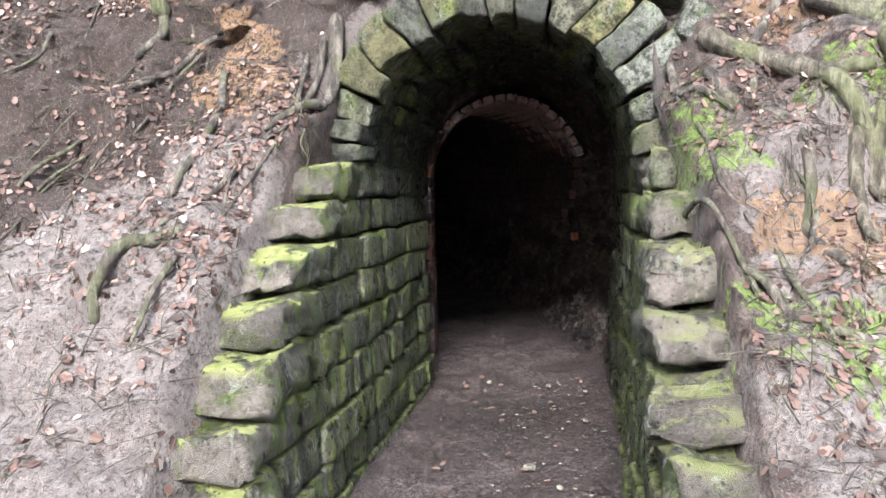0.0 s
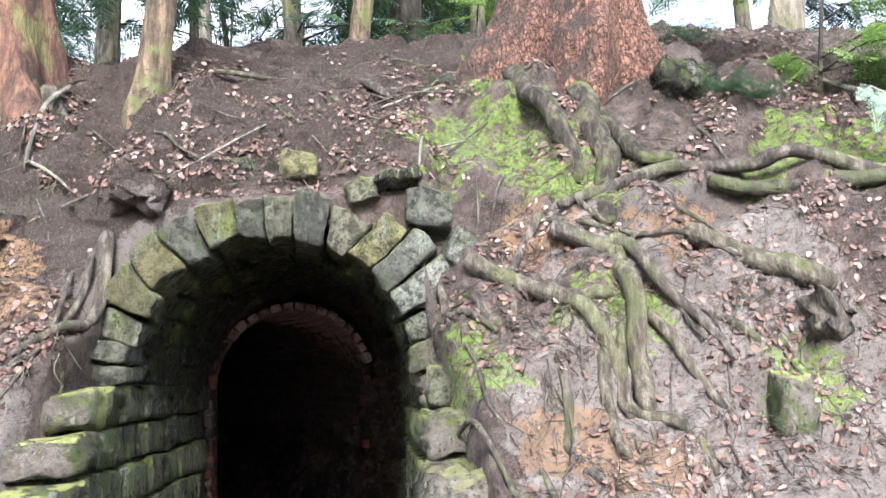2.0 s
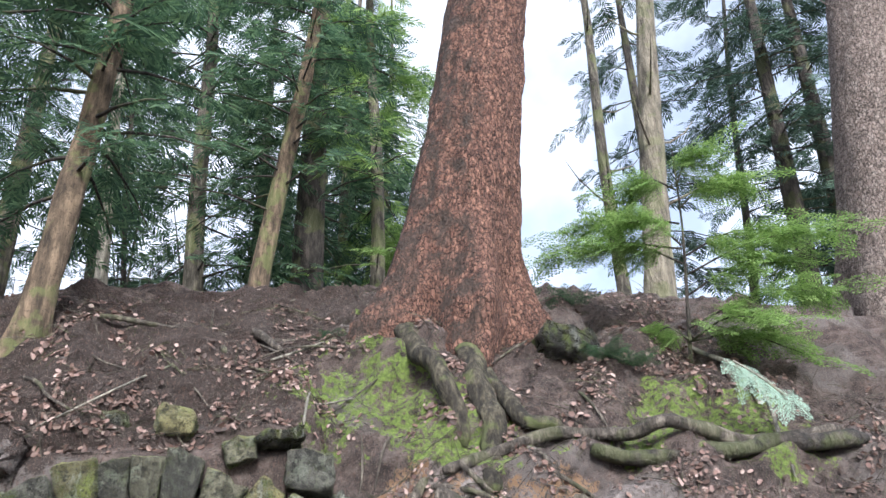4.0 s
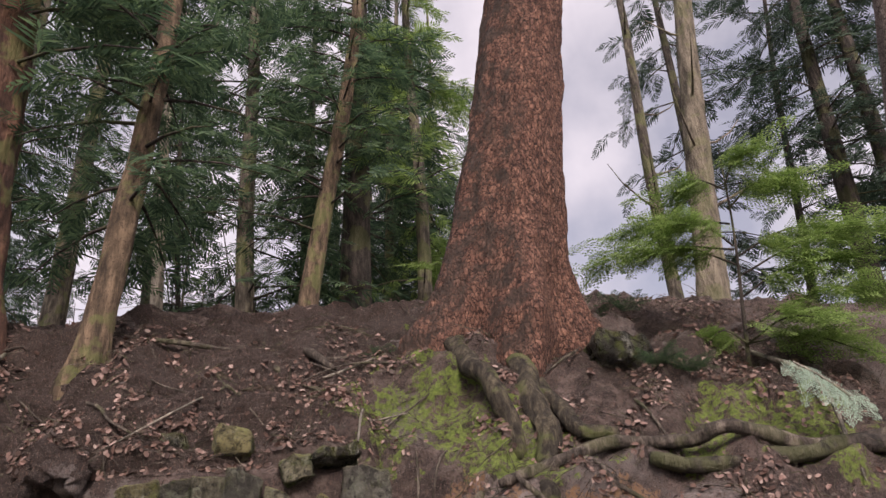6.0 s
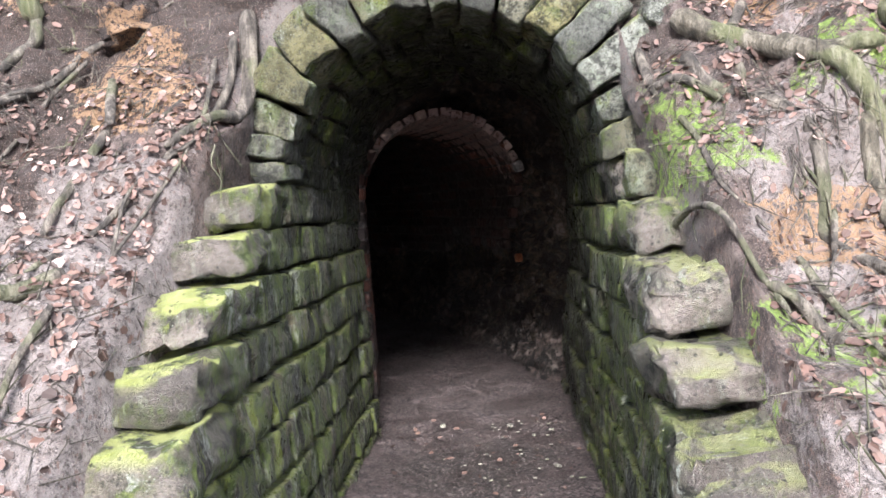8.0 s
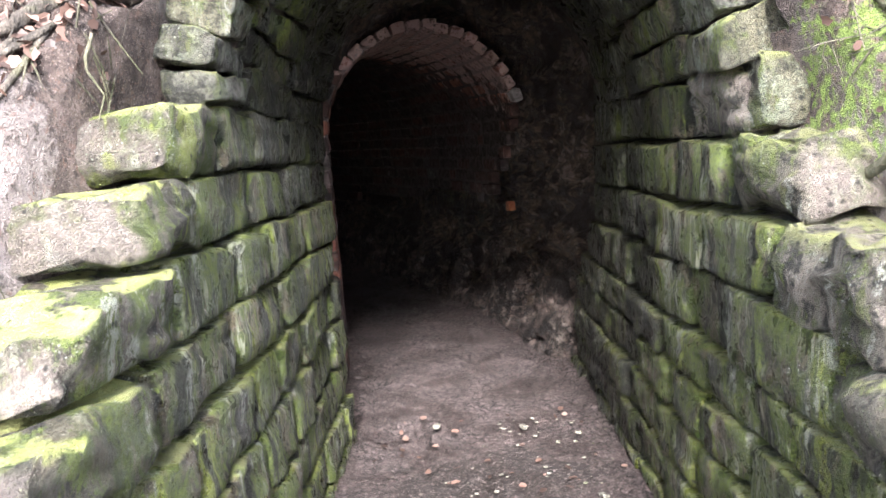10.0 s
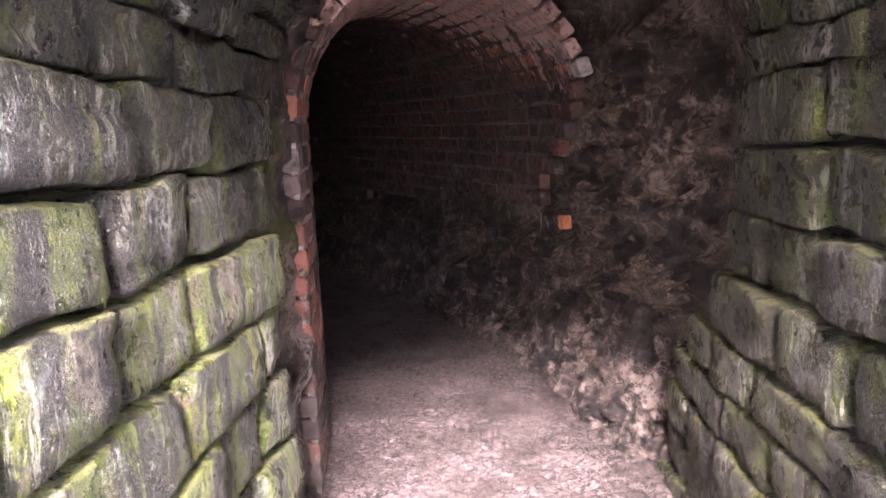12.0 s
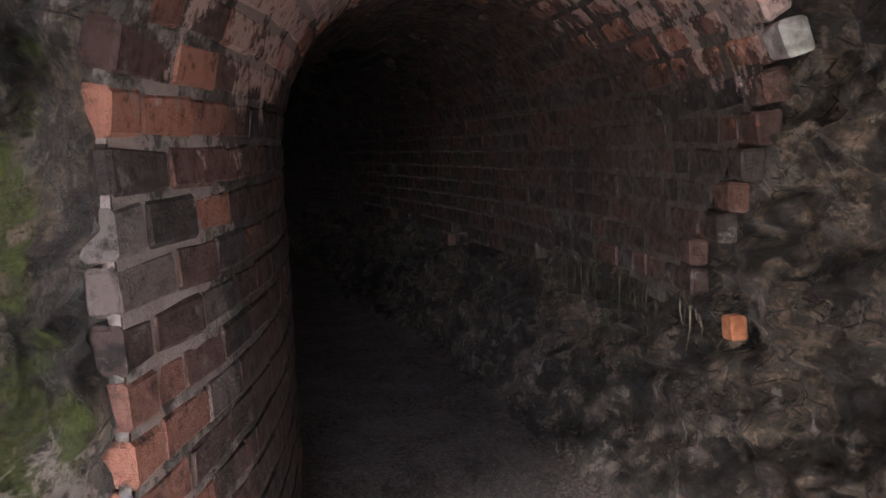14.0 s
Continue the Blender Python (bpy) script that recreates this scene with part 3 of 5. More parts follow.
def bank(x, v):
    """The smooth ground at x, v along the profile."""
    K = PROFILE_YZ.shape[1]
    soft = 0.0 if -1.31 < x < 0.42 else 0.22
    y = z = 0.0
    for w, s in ((0.25, -soft), (0.5, 0.0), (0.25, soft)):
        u = min(max(v + s, 0), K - 1.0001)
        i, f = int(u), u - int(u)
        col = [np.interp(x, PROFILE_X, PROFILE_YZ[:, j, a]) for j in (i, i + 1) for a in (0, 1)]
        y += w * (col[0] * (1 - f) + col[2] * f)
        z += w * (col[1] * (1 - f) + col[3] * f)
    return y, z


def ground_at(x, v):
    """A point of the rough ground."""
    y, z = bank(x, v)
    amp = min(1.0, max(0.0, (v - 1.6) * 1.5)) * (0.35 if -1.36 < x < 0.5 and v < 5.2 else 1.0) * (0.5 if v > 8.5 else 1)
    h = 0.14 * fbm((x, y, z), 0.9, 3) + 0.115 * fbm((x + 9, y, z), 3.2, 3) + 0.05 * fbm((x, y + 5, z), 11, 4)
    up = min(1.0, max(0.0, (z - 1.5) / 0.3)) * (v < 5.6)
    close = 0.0
    if x < -0.42:
        close = 0.13 * up * min(1, max(0, (x + 2.0) / 0.5)) * min(1, max(0, (-1.24 - x) / 0.12))
    else:
        close = -0.11 * up * min(1, max(0, (1.1 - x) / 0.5)) * min(1, max(0, (x - 0.36) / 0.12))
    return Vector((x + close + 0.1 * amp * h, y - 0.75 * amp * h, z + 0.65 * amp * h))


def ground_normal(x, v):
    a = ground_at(x + 0.05, v) - ground_at(x - 0.05, v)
    b = ground_at(x, v + 0.06) - ground_at(x, v - 0.06)
    return a.cross(b).normalized()


def build_ground():
    xs = [-60, -40, -25, -16, -11, -8, -6.5, -5.5] + list(np.arange(-4.8, -1.42, 0.055)) + [-1.41, -1.37, -1.33, -1.29] + list(np.arange(-1.24, 0.36, 0.08)) + [0.39, 0.46, 0.52] + list(np.arange(0.57, 4.6, 0.055)) + [5.0, 5.6, 6.5, 8, 11, 16, 25, 40, 60]
    vs = [0, 0.5, 0.9, 1.0, 1.3, 1.6] + list(np.arange(1.75, 8.0, 0.045)) + [8.05, 8.15, 8.3, 8.5, 8.8, 9.1, 9.4, 10]
    verts = [tuple(ground_at(float(x), float(v))) for x in xs for v in vs]
    n, faces = len(vs), []
    for i in range(len(xs) - 1):
        for j in range(n - 1):
            q = [i * n + j, (i + 1) * n + j, (i + 1) * n + j + 1, i * n + j + 1]
            c = sum((Vector(verts[k]) for k in q), Vector()) / 4
            if c.y > 3.3 and 3.9 < max(verts[k][1] for k in q) < 4.1 and vs[j] < 5.0:
                if math.hypot(c.x - ARCH_X, max(0, c.z - ARCH_Z)) < 0.82:
                    continue
            faces.append(q)
    tagged(piece("ground", mesh("ground", verts, faces, SOIL)), "steep woodland bank of dark soil, clay and leaf litter", "ground", kind="structure")


build_ground()

# ---------------------------------------------------------------- tunnel line: stone section to y = 6, then a brick one bending left
LINE = []
px, py, heading = -0.465, 5.4, 3.0
for i in range(120):
    s = i * 0.1
    LINE.append((s, px, py, heading))
    heading += 0.1 * (3.0 if s < 1.3 else 11.0 if s < 3.0 else 3.0)
    px -= 0.1 * math.sin(radians(heading))
    py += 0.1 * math.cos(radians(heading))
LINE = np.array(LINE)


def along(s):
    return [float(np.interp(s, LINE[:, 0], LINE[:, k])) for k in (1, 2, 3)]


def lining(s, p, r, spring=1.5, lift=0.0):
    """A point of the tunnel's section at s: p in metres round it from the left foot, r the half width. Also its tangent angle."""
    x, y, h = along(s)
    base = 0.03 * max(0.0, s - 1)
    if p < spring:
        u, z = -r, p
    elif p < spring + math.pi * r:
        a = (p - spring) / r
        u, z = -r * math.cos(a), spring + r * math.sin(a)
    else:
        u, z = r, spring - (p - spring - math.pi * r)
    c, sn = math.cos(radians(h)), math.sin(radians(h))
    return Vector((x + u * c, y + u * sn, z + base + lift))


# floor of the approach and the tunnel
def build_floor():
    verts, faces = [], []
    sec = np.linspace(-1, 1, 96)
    stations = [("a", y) for y in list(np.arange(-2.9, 2.0, 0.08)) + list(np.arange(2.0, 5.39, 0.02))] + [("b", s) for s in list(np.arange(0.0, 3.4, 0.02)) + list(np.arange(3.4, 10.4, 0.1))]
    for kind, t in stations:
        for u in sec:
            if kind == "a":
                x, y, base = -0.45 + 0.95 * u, t, 0.0
            else:
                cx, cy, h = along(t)
                mixs = min(1, t / 0.8)
                cx = cx * mixs + -0.45 * (1 - mixs)
                w = 0.95
                x, y = cx + w * u * math.cos(radians(h)), cy + w * u * math.sin(radians(h))
                base = 0.03 * max(0.0, t - 1)
            z = base + 0.05 * u * u - 0.02 + 0.006 * fbm((x, y, 0), 1.6, 3) + 0.008 * fbm((x, y, 3), 8, 4) + 0.007 * fbm((x, y, 6), 28, 3)
            if y > 2.0:
                q = Vector((x, y, 0)) + 0.05 * noise.noise_vector(Vector((x, y, 2)) * 9)
                near, second = noise.voronoi(Vector((q.x, q.y * 0.8, 0)) * 13)[0][:2]
                edge = max(0.0, 1 - (second - near) / 0.4)
                z -= 0.026 * edge * min(1.0, max(0.15, 0.6 + 1.2 * fbm((x, y, 9), 1.3, 3))) * min(1.0, (y - 2.0) / 1.5)
            verts.append((x, y, z))
    n = len(sec)
    for i in range(len(stations) - 1):
        for j in range(n - 1):
            faces.append([i * n + j, i * n + j + 1, (i + 1) * n + j + 1, (i + 1) * n + j])
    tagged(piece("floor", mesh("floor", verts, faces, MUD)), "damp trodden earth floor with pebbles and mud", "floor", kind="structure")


build_floor()

# ---------------------------------------------------------------- portal walls of coursed stone
LEFT_JOINTS = [-0.06, 0.04, 0.225, 0.42, 0.62, 0.82, 1.01, 1.20, 1.385, 1.575]
RIGHT_JOINTS = [-0.06, 0.06, 0.24, 0.42, 0.59, 0.75, 0.965, 1.17, 1.375, 1.575]
LEFT_ENDS = [1.95, 2.05, 2.18, 2.30, 2.46, 2.66, 2.88, 3.17, 3.46]
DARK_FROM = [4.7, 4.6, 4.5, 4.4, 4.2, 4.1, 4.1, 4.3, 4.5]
RIGHT_ENDS = [1.7, 1.85, 2.05, 2.2, 2.40, 2.70, 2.97, 3.45, 3.78]


def skew(corners, u, v, w):
    """The shift of a place in a block whose eight corners are each moved a little."""
    e = Vector()
    for n, d in enumerate(corners):
        e += d * ((u if n & 1 else 1 - u) * (v if n & 2 else 1 - v) * (w if n & 4 else 1 - w))
    return e


def course_wall(name, face_x, side, joints, ends, stops, rng, label):
    """Courses of hewn stone. side -1: the stones lie to the left of the face, 1: to the right. Their near ends step back upwards."""
    wall = tagged(new(name), label, "wall", kind="structure")
    for c in range(len(joints) - 1):
        z0, z1 = joints[c], joints[c + 1]
        y, first = ends[c], True
        proud = 0.012 * (8 - c) * (0.5 if side < 0 else 0.9)
        while y < stops[c] - 0.05:
            length = rng.uniform(0.30, 0.62) if not first else rng.uniform(0.42, 0.6)
            y1 = min(y + length, stops[c])
            if stops[c] - y1 < 0.18:
                y1 = stops[c]
            depth = (rng.uniform(0.36, 0.44) if side < 0 else rng.uniform(0.44, 0.66) - 0.02 * c) if first else 0.3
            off = rng.uniform(-0.018, 0.018) - proud
            tilt = rng.uniform(-0.012, 0.012)
            gap = rng.uniform(0.006, 0.011)
            bend = [Vector((rng.uniform(-1, 1), rng.uniform(-1, 1), rng.uniform(-0.7, 0.7))) * (0.022 if first else 0.012) for _ in range(8)]
            low = 0.11 if first else 0.0

            def shape(u, v, w, y=y, y1=y1, depth=depth, off=off, z0=z0, z1=z1, low=low, tilt=tilt, gap=gap, bend=bend):
                yy = y + gap + u * (y1 - y - 2 * gap) + low * (1 - u) * w * 0.6
                e = skew(bend, u, v, w)
                return e + Vector((face_x + side * (off + v * depth), yy, z0 + gap + w * (z1 - z0 - 2 * gap) + tilt * (u - 0.5) - low * 0.45 * (1 - u) * w * v))

            v, f = hewn_block(shape, (0.034 if side < 0 else 0.055) if first else 0.016, (8.0 if side < 0 else 6.0) if first else 18.0, side < 0)
            # Deeper stones take the near-black copy: wet tone plus tunnel shade in the colour.
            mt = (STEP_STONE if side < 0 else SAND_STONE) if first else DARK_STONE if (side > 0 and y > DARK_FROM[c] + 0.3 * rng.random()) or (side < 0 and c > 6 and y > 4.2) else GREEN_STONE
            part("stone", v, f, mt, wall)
            y, first = y1, False
    # bedding behind the stones
    v, f = [], []
    x0 = face_x + side * 0.085
    for c in range(len(joints) - 1):
        o = len(v)
        ya, yb = ends[c] + 0.32, stops[c] - 0.06
        top = joints[c + 1] - (0.05 if c < 8 else 0.0)
        for x in (x0, face_x + side * 0.3):
            v += [(x, ya, joints[c]), (x, yb, joints[c]), (x, yb, top), (x, ya, top)]
        f += [[o, o + 1, o + 2, o + 3], [o + 4, o + 7, o + 6, o + 5], [o, o + 3, o + 7, o + 4], [o + 1, o + 5, o + 6, o + 2], [o + 3, o + 2, o + 6, o + 7]]
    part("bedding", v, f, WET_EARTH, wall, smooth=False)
    return wall


rng = random.Random(5)
course_wall("wall_left", -1.12, -1, LEFT_JOINTS, LEFT_ENDS, [5.55, 5.52, 5.5, 5.54, 5.5, 5.55, 5.48, 5.54, 5.62], rng, "mossy green coursed stone wall with stepped end beside the tunnel")
course_wall("wall_right", 0.29, 1, RIGHT_JOINTS, RIGHT_ENDS, [6.55, 6.5, 6.46, 6.42, 6.25, 6.0, 5.87, 5.78, 5.8], rng, "dark green coursed stone wall with ragged far end")


# ---------------------------------------------------------------- stone arch
# the front ring, from the left foot: angle of each joint at the inner and the outer edge, the reach of the stone after it, its kind
FRONT_RING = [
    (180, 180, 0.84, "grey"), (172, 173, 0.88, "grey"), (164, 165, 0.93, "stone"), (152.5, 153, 0.95, "ochre"), (142, 139, 0.95, "ochre"), (125.5, 126.5, 0.93, "grey"),
    (114.5, 113.5, 0.92, "ochre"), (101.5, 102, 0.91, "grey"), (91.5, 92, 0.93, "stone"), (81, 81, 0.95, "grey"), (68.5, 69, 0.92, "stone"), (57, 54, 0.98, "ochre"),
    (45, 45, 1.06, "pale"), (33, 35, 1.05, "pale"), (22, 23, 1.03, "pale"), (10, 13, 0.94, "stone"), (0, 0, 0, "")]


def build_arch():
    arch = tagged(new("arch"), "rough stone arch of mossy hewn wedge stones over the tunnel mouth", "arch", kind="structure")
    rng = random.Random(11)
    kinds = {"grey": RING_GREY, "stone": RING_STONE, "ochre": RING_OCHRE, "pale": RING_PALE}
    y0, ring = 3.86, 0
    while y0 < 5.7:
        depth = min(rng.uniform(0.36, 0.46), 5.82 - y0) if ring else 0.36
        wedges = []
        if ring == 0:
            for (a0, b0, reach, kind), (a1, b1, _, _) in zip(FRONT_RING, FRONT_RING[1:]):
                wedges.append((a0, a1, b0, b1, reach - ARCH_R, kinds[kind]))
        else:
            cuts = [0.0]
            for i in range(17):
                cuts.append(cuts[-1] + rng.uniform(0.75, 1.25))
            cuts = [180 - 180 * c / cuts[-1] for c in cuts]
            for a0, a1 in zip(cuts, cuts[1:]):
                # Inner rings get the near-black copy too, as painted shade.
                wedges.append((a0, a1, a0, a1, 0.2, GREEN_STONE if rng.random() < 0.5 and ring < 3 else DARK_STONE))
        for a0, a1, b0, b1, thick, mt in wedges:
            front = rng.uniform(-0.05, 0.03) if ring == 0 else rng.uniform(-0.01, 0.01)
            inner = rng.uniform(-0.02, 0.025)
            bend = [Vector((rng.uniform(-1, 1), rng.uniform(-1, 1), rng.uniform(-1, 1))) * (0.02 if ring == 0 else 0.014) for _ in range(8)]

            def shape(u, v, w, a0=a0, a1=a1, b0=b0, b1=b1, thick=thick, front=front, inner=inner, y0=y0, depth=depth, bend=bend):
                r = ARCH_R + inner + v * thick
                g = math.degrees(0.009 / r)
                lo, hi = a0 + (b0 - a0) * v - g, a1 + (b1 - a1) * v + g
                a = radians(lo + u * (hi - lo))
                return skew(bend, u, v, w) + Vector((ARCH_X + r * math.cos(a), y0 + front + 0.005 + w * (depth - 0.01 - front), ARCH_Z + r * math.sin(a)))

            v, f = hewn_block(shape, 0.02 if ring == 0 else 0.02, 16.0, True)
            part("arch_stone", v, f, mt, arch)
        y0 += depth
        ring += 1
    # shoulder stones beside the right foot of the ring
    for z0, z1, x0, x1 in ((1.2, 1.4, 0.32, 0.56), (1.4, 1.6, 0.34, 0.58), (1.6, 1.8, 0.46, 0.62)):
        v, f = hewn_block(lambda u, v, w: (x0 + u * (x1 - x0), 3.75 + v * 0.3, z0 + w * (z1 - z0 - 0.01)), 0.035, 7.0)
        part("arch_stone", v, f, RING_STONE, arch)
    # mortar shell behind the stones
    v, f = [], []
    for y in (3.98, 5.95):
        for i in range(33):
            a = math.pi * i / 32
            v.append((ARCH_X - 0.75 * math.cos(a), y, ARCH_Z + 0.75 * math.sin(a)))
    for i in range(32):
        f.append([i, i + 33, i + 34, i + 1])
    part("bedding", v, f, RUBBLE, arch)


build_arch()


# ---------------------------------------------------------------- rock behind and between the linings
def build_rock():
    verts, faces = [], []
    stations = [("a", y) for y in np.arange(3.97, 5.36, 0.1)] + [("b", s) for s in list(np.arange(0.0, 2.6, 0.035)) + list(np.arange(2.62, 10.5, 0.12))]
    P = np.linspace(0, 1, 170)
    for kind, t in stations:
        for p in P:
            right = p > 0.5
            # Unseen stretch behind the arch stones, added to stop light leaking in.
            if kind == "a":
                r, c, y, hd, amp = 0.88, ARCH_X, t, 0.0, 0.0
            else:
                c, y, hd = along(t)
                wide = 0.24 * min(1, max(0, (1.9 - t) / 1.0)) - 0.08 if right else 0.0
                r, amp = 0.80 + wide - (0.07 * min(1, max(0, (t - 0.4) / 0.4)) if not right else 0.0), min(1, t / 0.25)
                if p < 0.46:
                    calm = min(1, max(0, (t - 0.5) / 0.25)) * min(1, max(0, (1.9 - t) / 0.3))
                    amp *= 1 - 0.6 * calm
                    r -= 0.08 * min(1, max(0, (t - 0.66) / 0.24)) * min(1, max(0, (1.7 - t) / 0.3)) * min(1, (0.46 - p) / 0.1)
            total = 3.0 + math.pi * r
            q = p * total
            if q < 1.5:
                u, z, d = -r, q, Vector((-1, 0, 0))
            elif q > total - 1.5:
                u, z, d = r, total - q, Vector((1, 0, 0))
            else:
                a = (q - 1.5) / r
                u, z, d = -r * math.cos(a), 1.5 + r * math.sin(a), Vector((-math.cos(a), 0, math.sin(a)))
            ch, sh = math.cos(radians(hd)), math.sin(radians(hd))
            w = Vector((c + u * ch, y + u * sh, z - 0.1 if q < 1.5 or q > total - 1.5 else z))
            layer = Vector((w.x, w.y, w.z * 2.3))
            bent = layer + 0.09 * noise.noise_vector(layer * 3.1)
            lump = noise.voronoi(bent * 3.4)[1][0]
            chip = noise.voronoi(bent * 9.0)[1][0]
            k = 0.12 * fbm(layer, 1.9, 4) + 0.06 * (1 + noise.cell(lump * 7.3)) + 0.025 * (1 + noise.cell(chip * 9.1)) + 0.03 * fbm(layer, 13, 4)
            verts.append(tuple(w + Vector((d.x * ch, d.x * sh, d.z)) * (k * amp + 0.04)))
    n = len(P)
    for i in range(len(stations) - 1):
        for j in range(n - 1):
            faces.append([i * n + j, (i + 1) * n + j, (i + 1) * n + j + 1, i * n + j + 1])
    o = (len(stations) - 1) * n
    faces.append([o + j for j in range(n)])
    tagged(piece("wall_rock", mesh("wall_rock", verts, faces, ROCK)), "rough damp rock and rubble behind the broken lining", "wall", kind="structure")


build_rock()


# ---------------------------------------------------------------- brick lining
def brick_meshes(material):
    out = []
    rng = random.Random(3)
    for k in range(6):
        c = 0.008
        v, f = [], []
        for sx in (-1, 1):
            for sy in (-1, 1):
                for sz in (-1, 1):
                    j = [rng.uniform(-0.004, 0.004) for _ in range(3)]
                    X, Y, Z = 0.106 * sx, 0.034 * sy, 0.036 * sz
                    v += [(X - c * sx + j[0], Y + j[1], Z - c * sz + j[2]), (X + j[0], Y - c * sy + j[1], Z - c * sz + j[2]), (X - c * sx + j[0], Y - c * sy + j[1], Z + j[2])]
        bm = bmesh.new()
        for p in v:
            bm.verts.new(p)
        bmesh.ops.convex_hull(bm, input=bm.verts)
        me = bpy.data.meshes.new("brick")
        bm.to_mesh(me)
        bm.free()
        me.materials.append(material)
        out.append(me)
    return out


def mouth(frac):
    """Where along the line the bricks begin, by the share of the way round the section: later towards the right."""
    return 1.0 + 0.66 * min(1.0, max(0.0, frac - 0.34) / 0.26) + 0.75 * min(1.0, max(0.0, frac - 0.66) / 0.16)


def lost(frac, s, z):
    """Where the lining has fallen away: low on the right."""
    return frac > 0.6 and z < 0.98 + 0.2 * fbm((s, 3, 1), 1.3, 2)


def build_bricks():
    wall = tagged(new("wall_brick"), "old red brick tunnel lining, sooty and shade-darkened, damp, partly broken away", "wall", kind="structure")
    shapes, chalky = brick_meshes(BRICK), brick_meshes(PALE_BRICK)
    rng = random.Random(8)
    r, spring = 0.675, 1.5
    total = 2 * spring + math.pi * r
    rows = int(total / 0.1)
    far_v, far_f = [], []
    count = 0
    for i in range(rows):
        p = 0.03 + (i + 0.5) * total / rows
        frac = p / total
        start = mouth(frac) + (rng.uniform(-0.02, 0.12) if frac > 0.34 else 0.012)
        s, first = start, True
        while s < 9.5:
            short = (first and i % 2 == 1) or rng.random() < 0.25
            length = 0.105 if short else 0.222
            first = False
            mid = s + length / 2
            if not lost(frac, mid, lining(mid, p, r, spring).z):
                a, b = lining(mid - 0.05, p, r, spring), lining(mid + 0.05, p, r, spring)
                c, d = lining(mid, p + 0.02, r, spring), lining(mid, p - 0.02, r, spring)
                X = (b - a).normalized()
                Z = (c - d).normalized()
                Y = Z.cross(X).normalized()
                Z = X.cross(Y)
                M4 = Matrix((X, Y, Z)).transposed().to_4x4()
                M4.translation = (a + b) / 2 + Y * (0.034 + rng.uniform(-0.003, 0.003))
                M4 = M4 @ pose(0, 0, 0, rng.uniform(-1.5, 1.5), rng.uniform(-1.2, 1.2), rng.uniform(-1, 1)) @ Matrix.Diagonal((0.48 if short else 1, 1, rng.uniform(1.19, 1.27), 1))
                me = shapes[rng.randrange(6)]
                if (M4.translation - Vector((0.03, 7.2, 1.68))).length < 0.17:
                    me = chalky[rng.randrange(6)]
                if s < 2.75 and count < 420:
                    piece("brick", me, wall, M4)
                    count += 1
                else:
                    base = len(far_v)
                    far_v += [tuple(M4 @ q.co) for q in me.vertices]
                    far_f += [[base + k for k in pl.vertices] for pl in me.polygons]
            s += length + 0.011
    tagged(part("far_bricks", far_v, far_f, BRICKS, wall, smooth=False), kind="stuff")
    # mortar between the bricks, with a ragged face at the mouth
    verts, faces = [], []
    S, P = list(np.arange(0.0, 9.3, 0.06)), np.linspace(0, total, 110)
    for s in S:
        for p in P:
            t = mouth(p / total) + (0.11 if p / total > 0.36 else 0.018) + s
            a = lining(t, p, r + 0.005)
            verts.append(tuple(a + 0.003 * noise.noise_vector(a * 11)))
    n = len(P)
    for i in range(len(S) - 1):
        for j in range(n - 1):
            if not lost(P[j] / total, mouth(P[j] / total) + S[i], verts[i * n + j][2] - 0.03):
                faces.append([i * n + j, (i + 1) * n + j, (i + 1) * n + j + 1, i * n + j + 1])
    o = len(verts)
    for k, rr in enumerate((0.009, 0.02, 0.034, 0.055)):
        for p in P:
            a = lining(mouth(p / total) + (0.11 if p / total > 0.36 else 0.018) + 0.06 * max(0, k - 2), p, r + rr)
            verts.append(tuple(a + 0.005 * noise.noise_vector(a * 11) + (0.008 * noise.noise_vector(a * 27) if k else Vector())))
    for k in range(3):
        for j in range(n - 1):
            if not lost(P[j] / total, mouth(P[j] / total), verts[j][2]):
                faces.append([o + k * n + j, o + k * n + j + 1, o + (k + 1) * n + j + 1, o + (k + 1) * n + j])
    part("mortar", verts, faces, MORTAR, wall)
    lone = brick_meshes(ORANGE_BRICK)[0]
    piece("brick", lone, wall, pose(-0.04, 7.8, 0.93, 0, 8, 110) @ Matrix.Diagonal((0.3, 0.8, 1.1, 1)), "clean orange broken brick")


build_bricks()


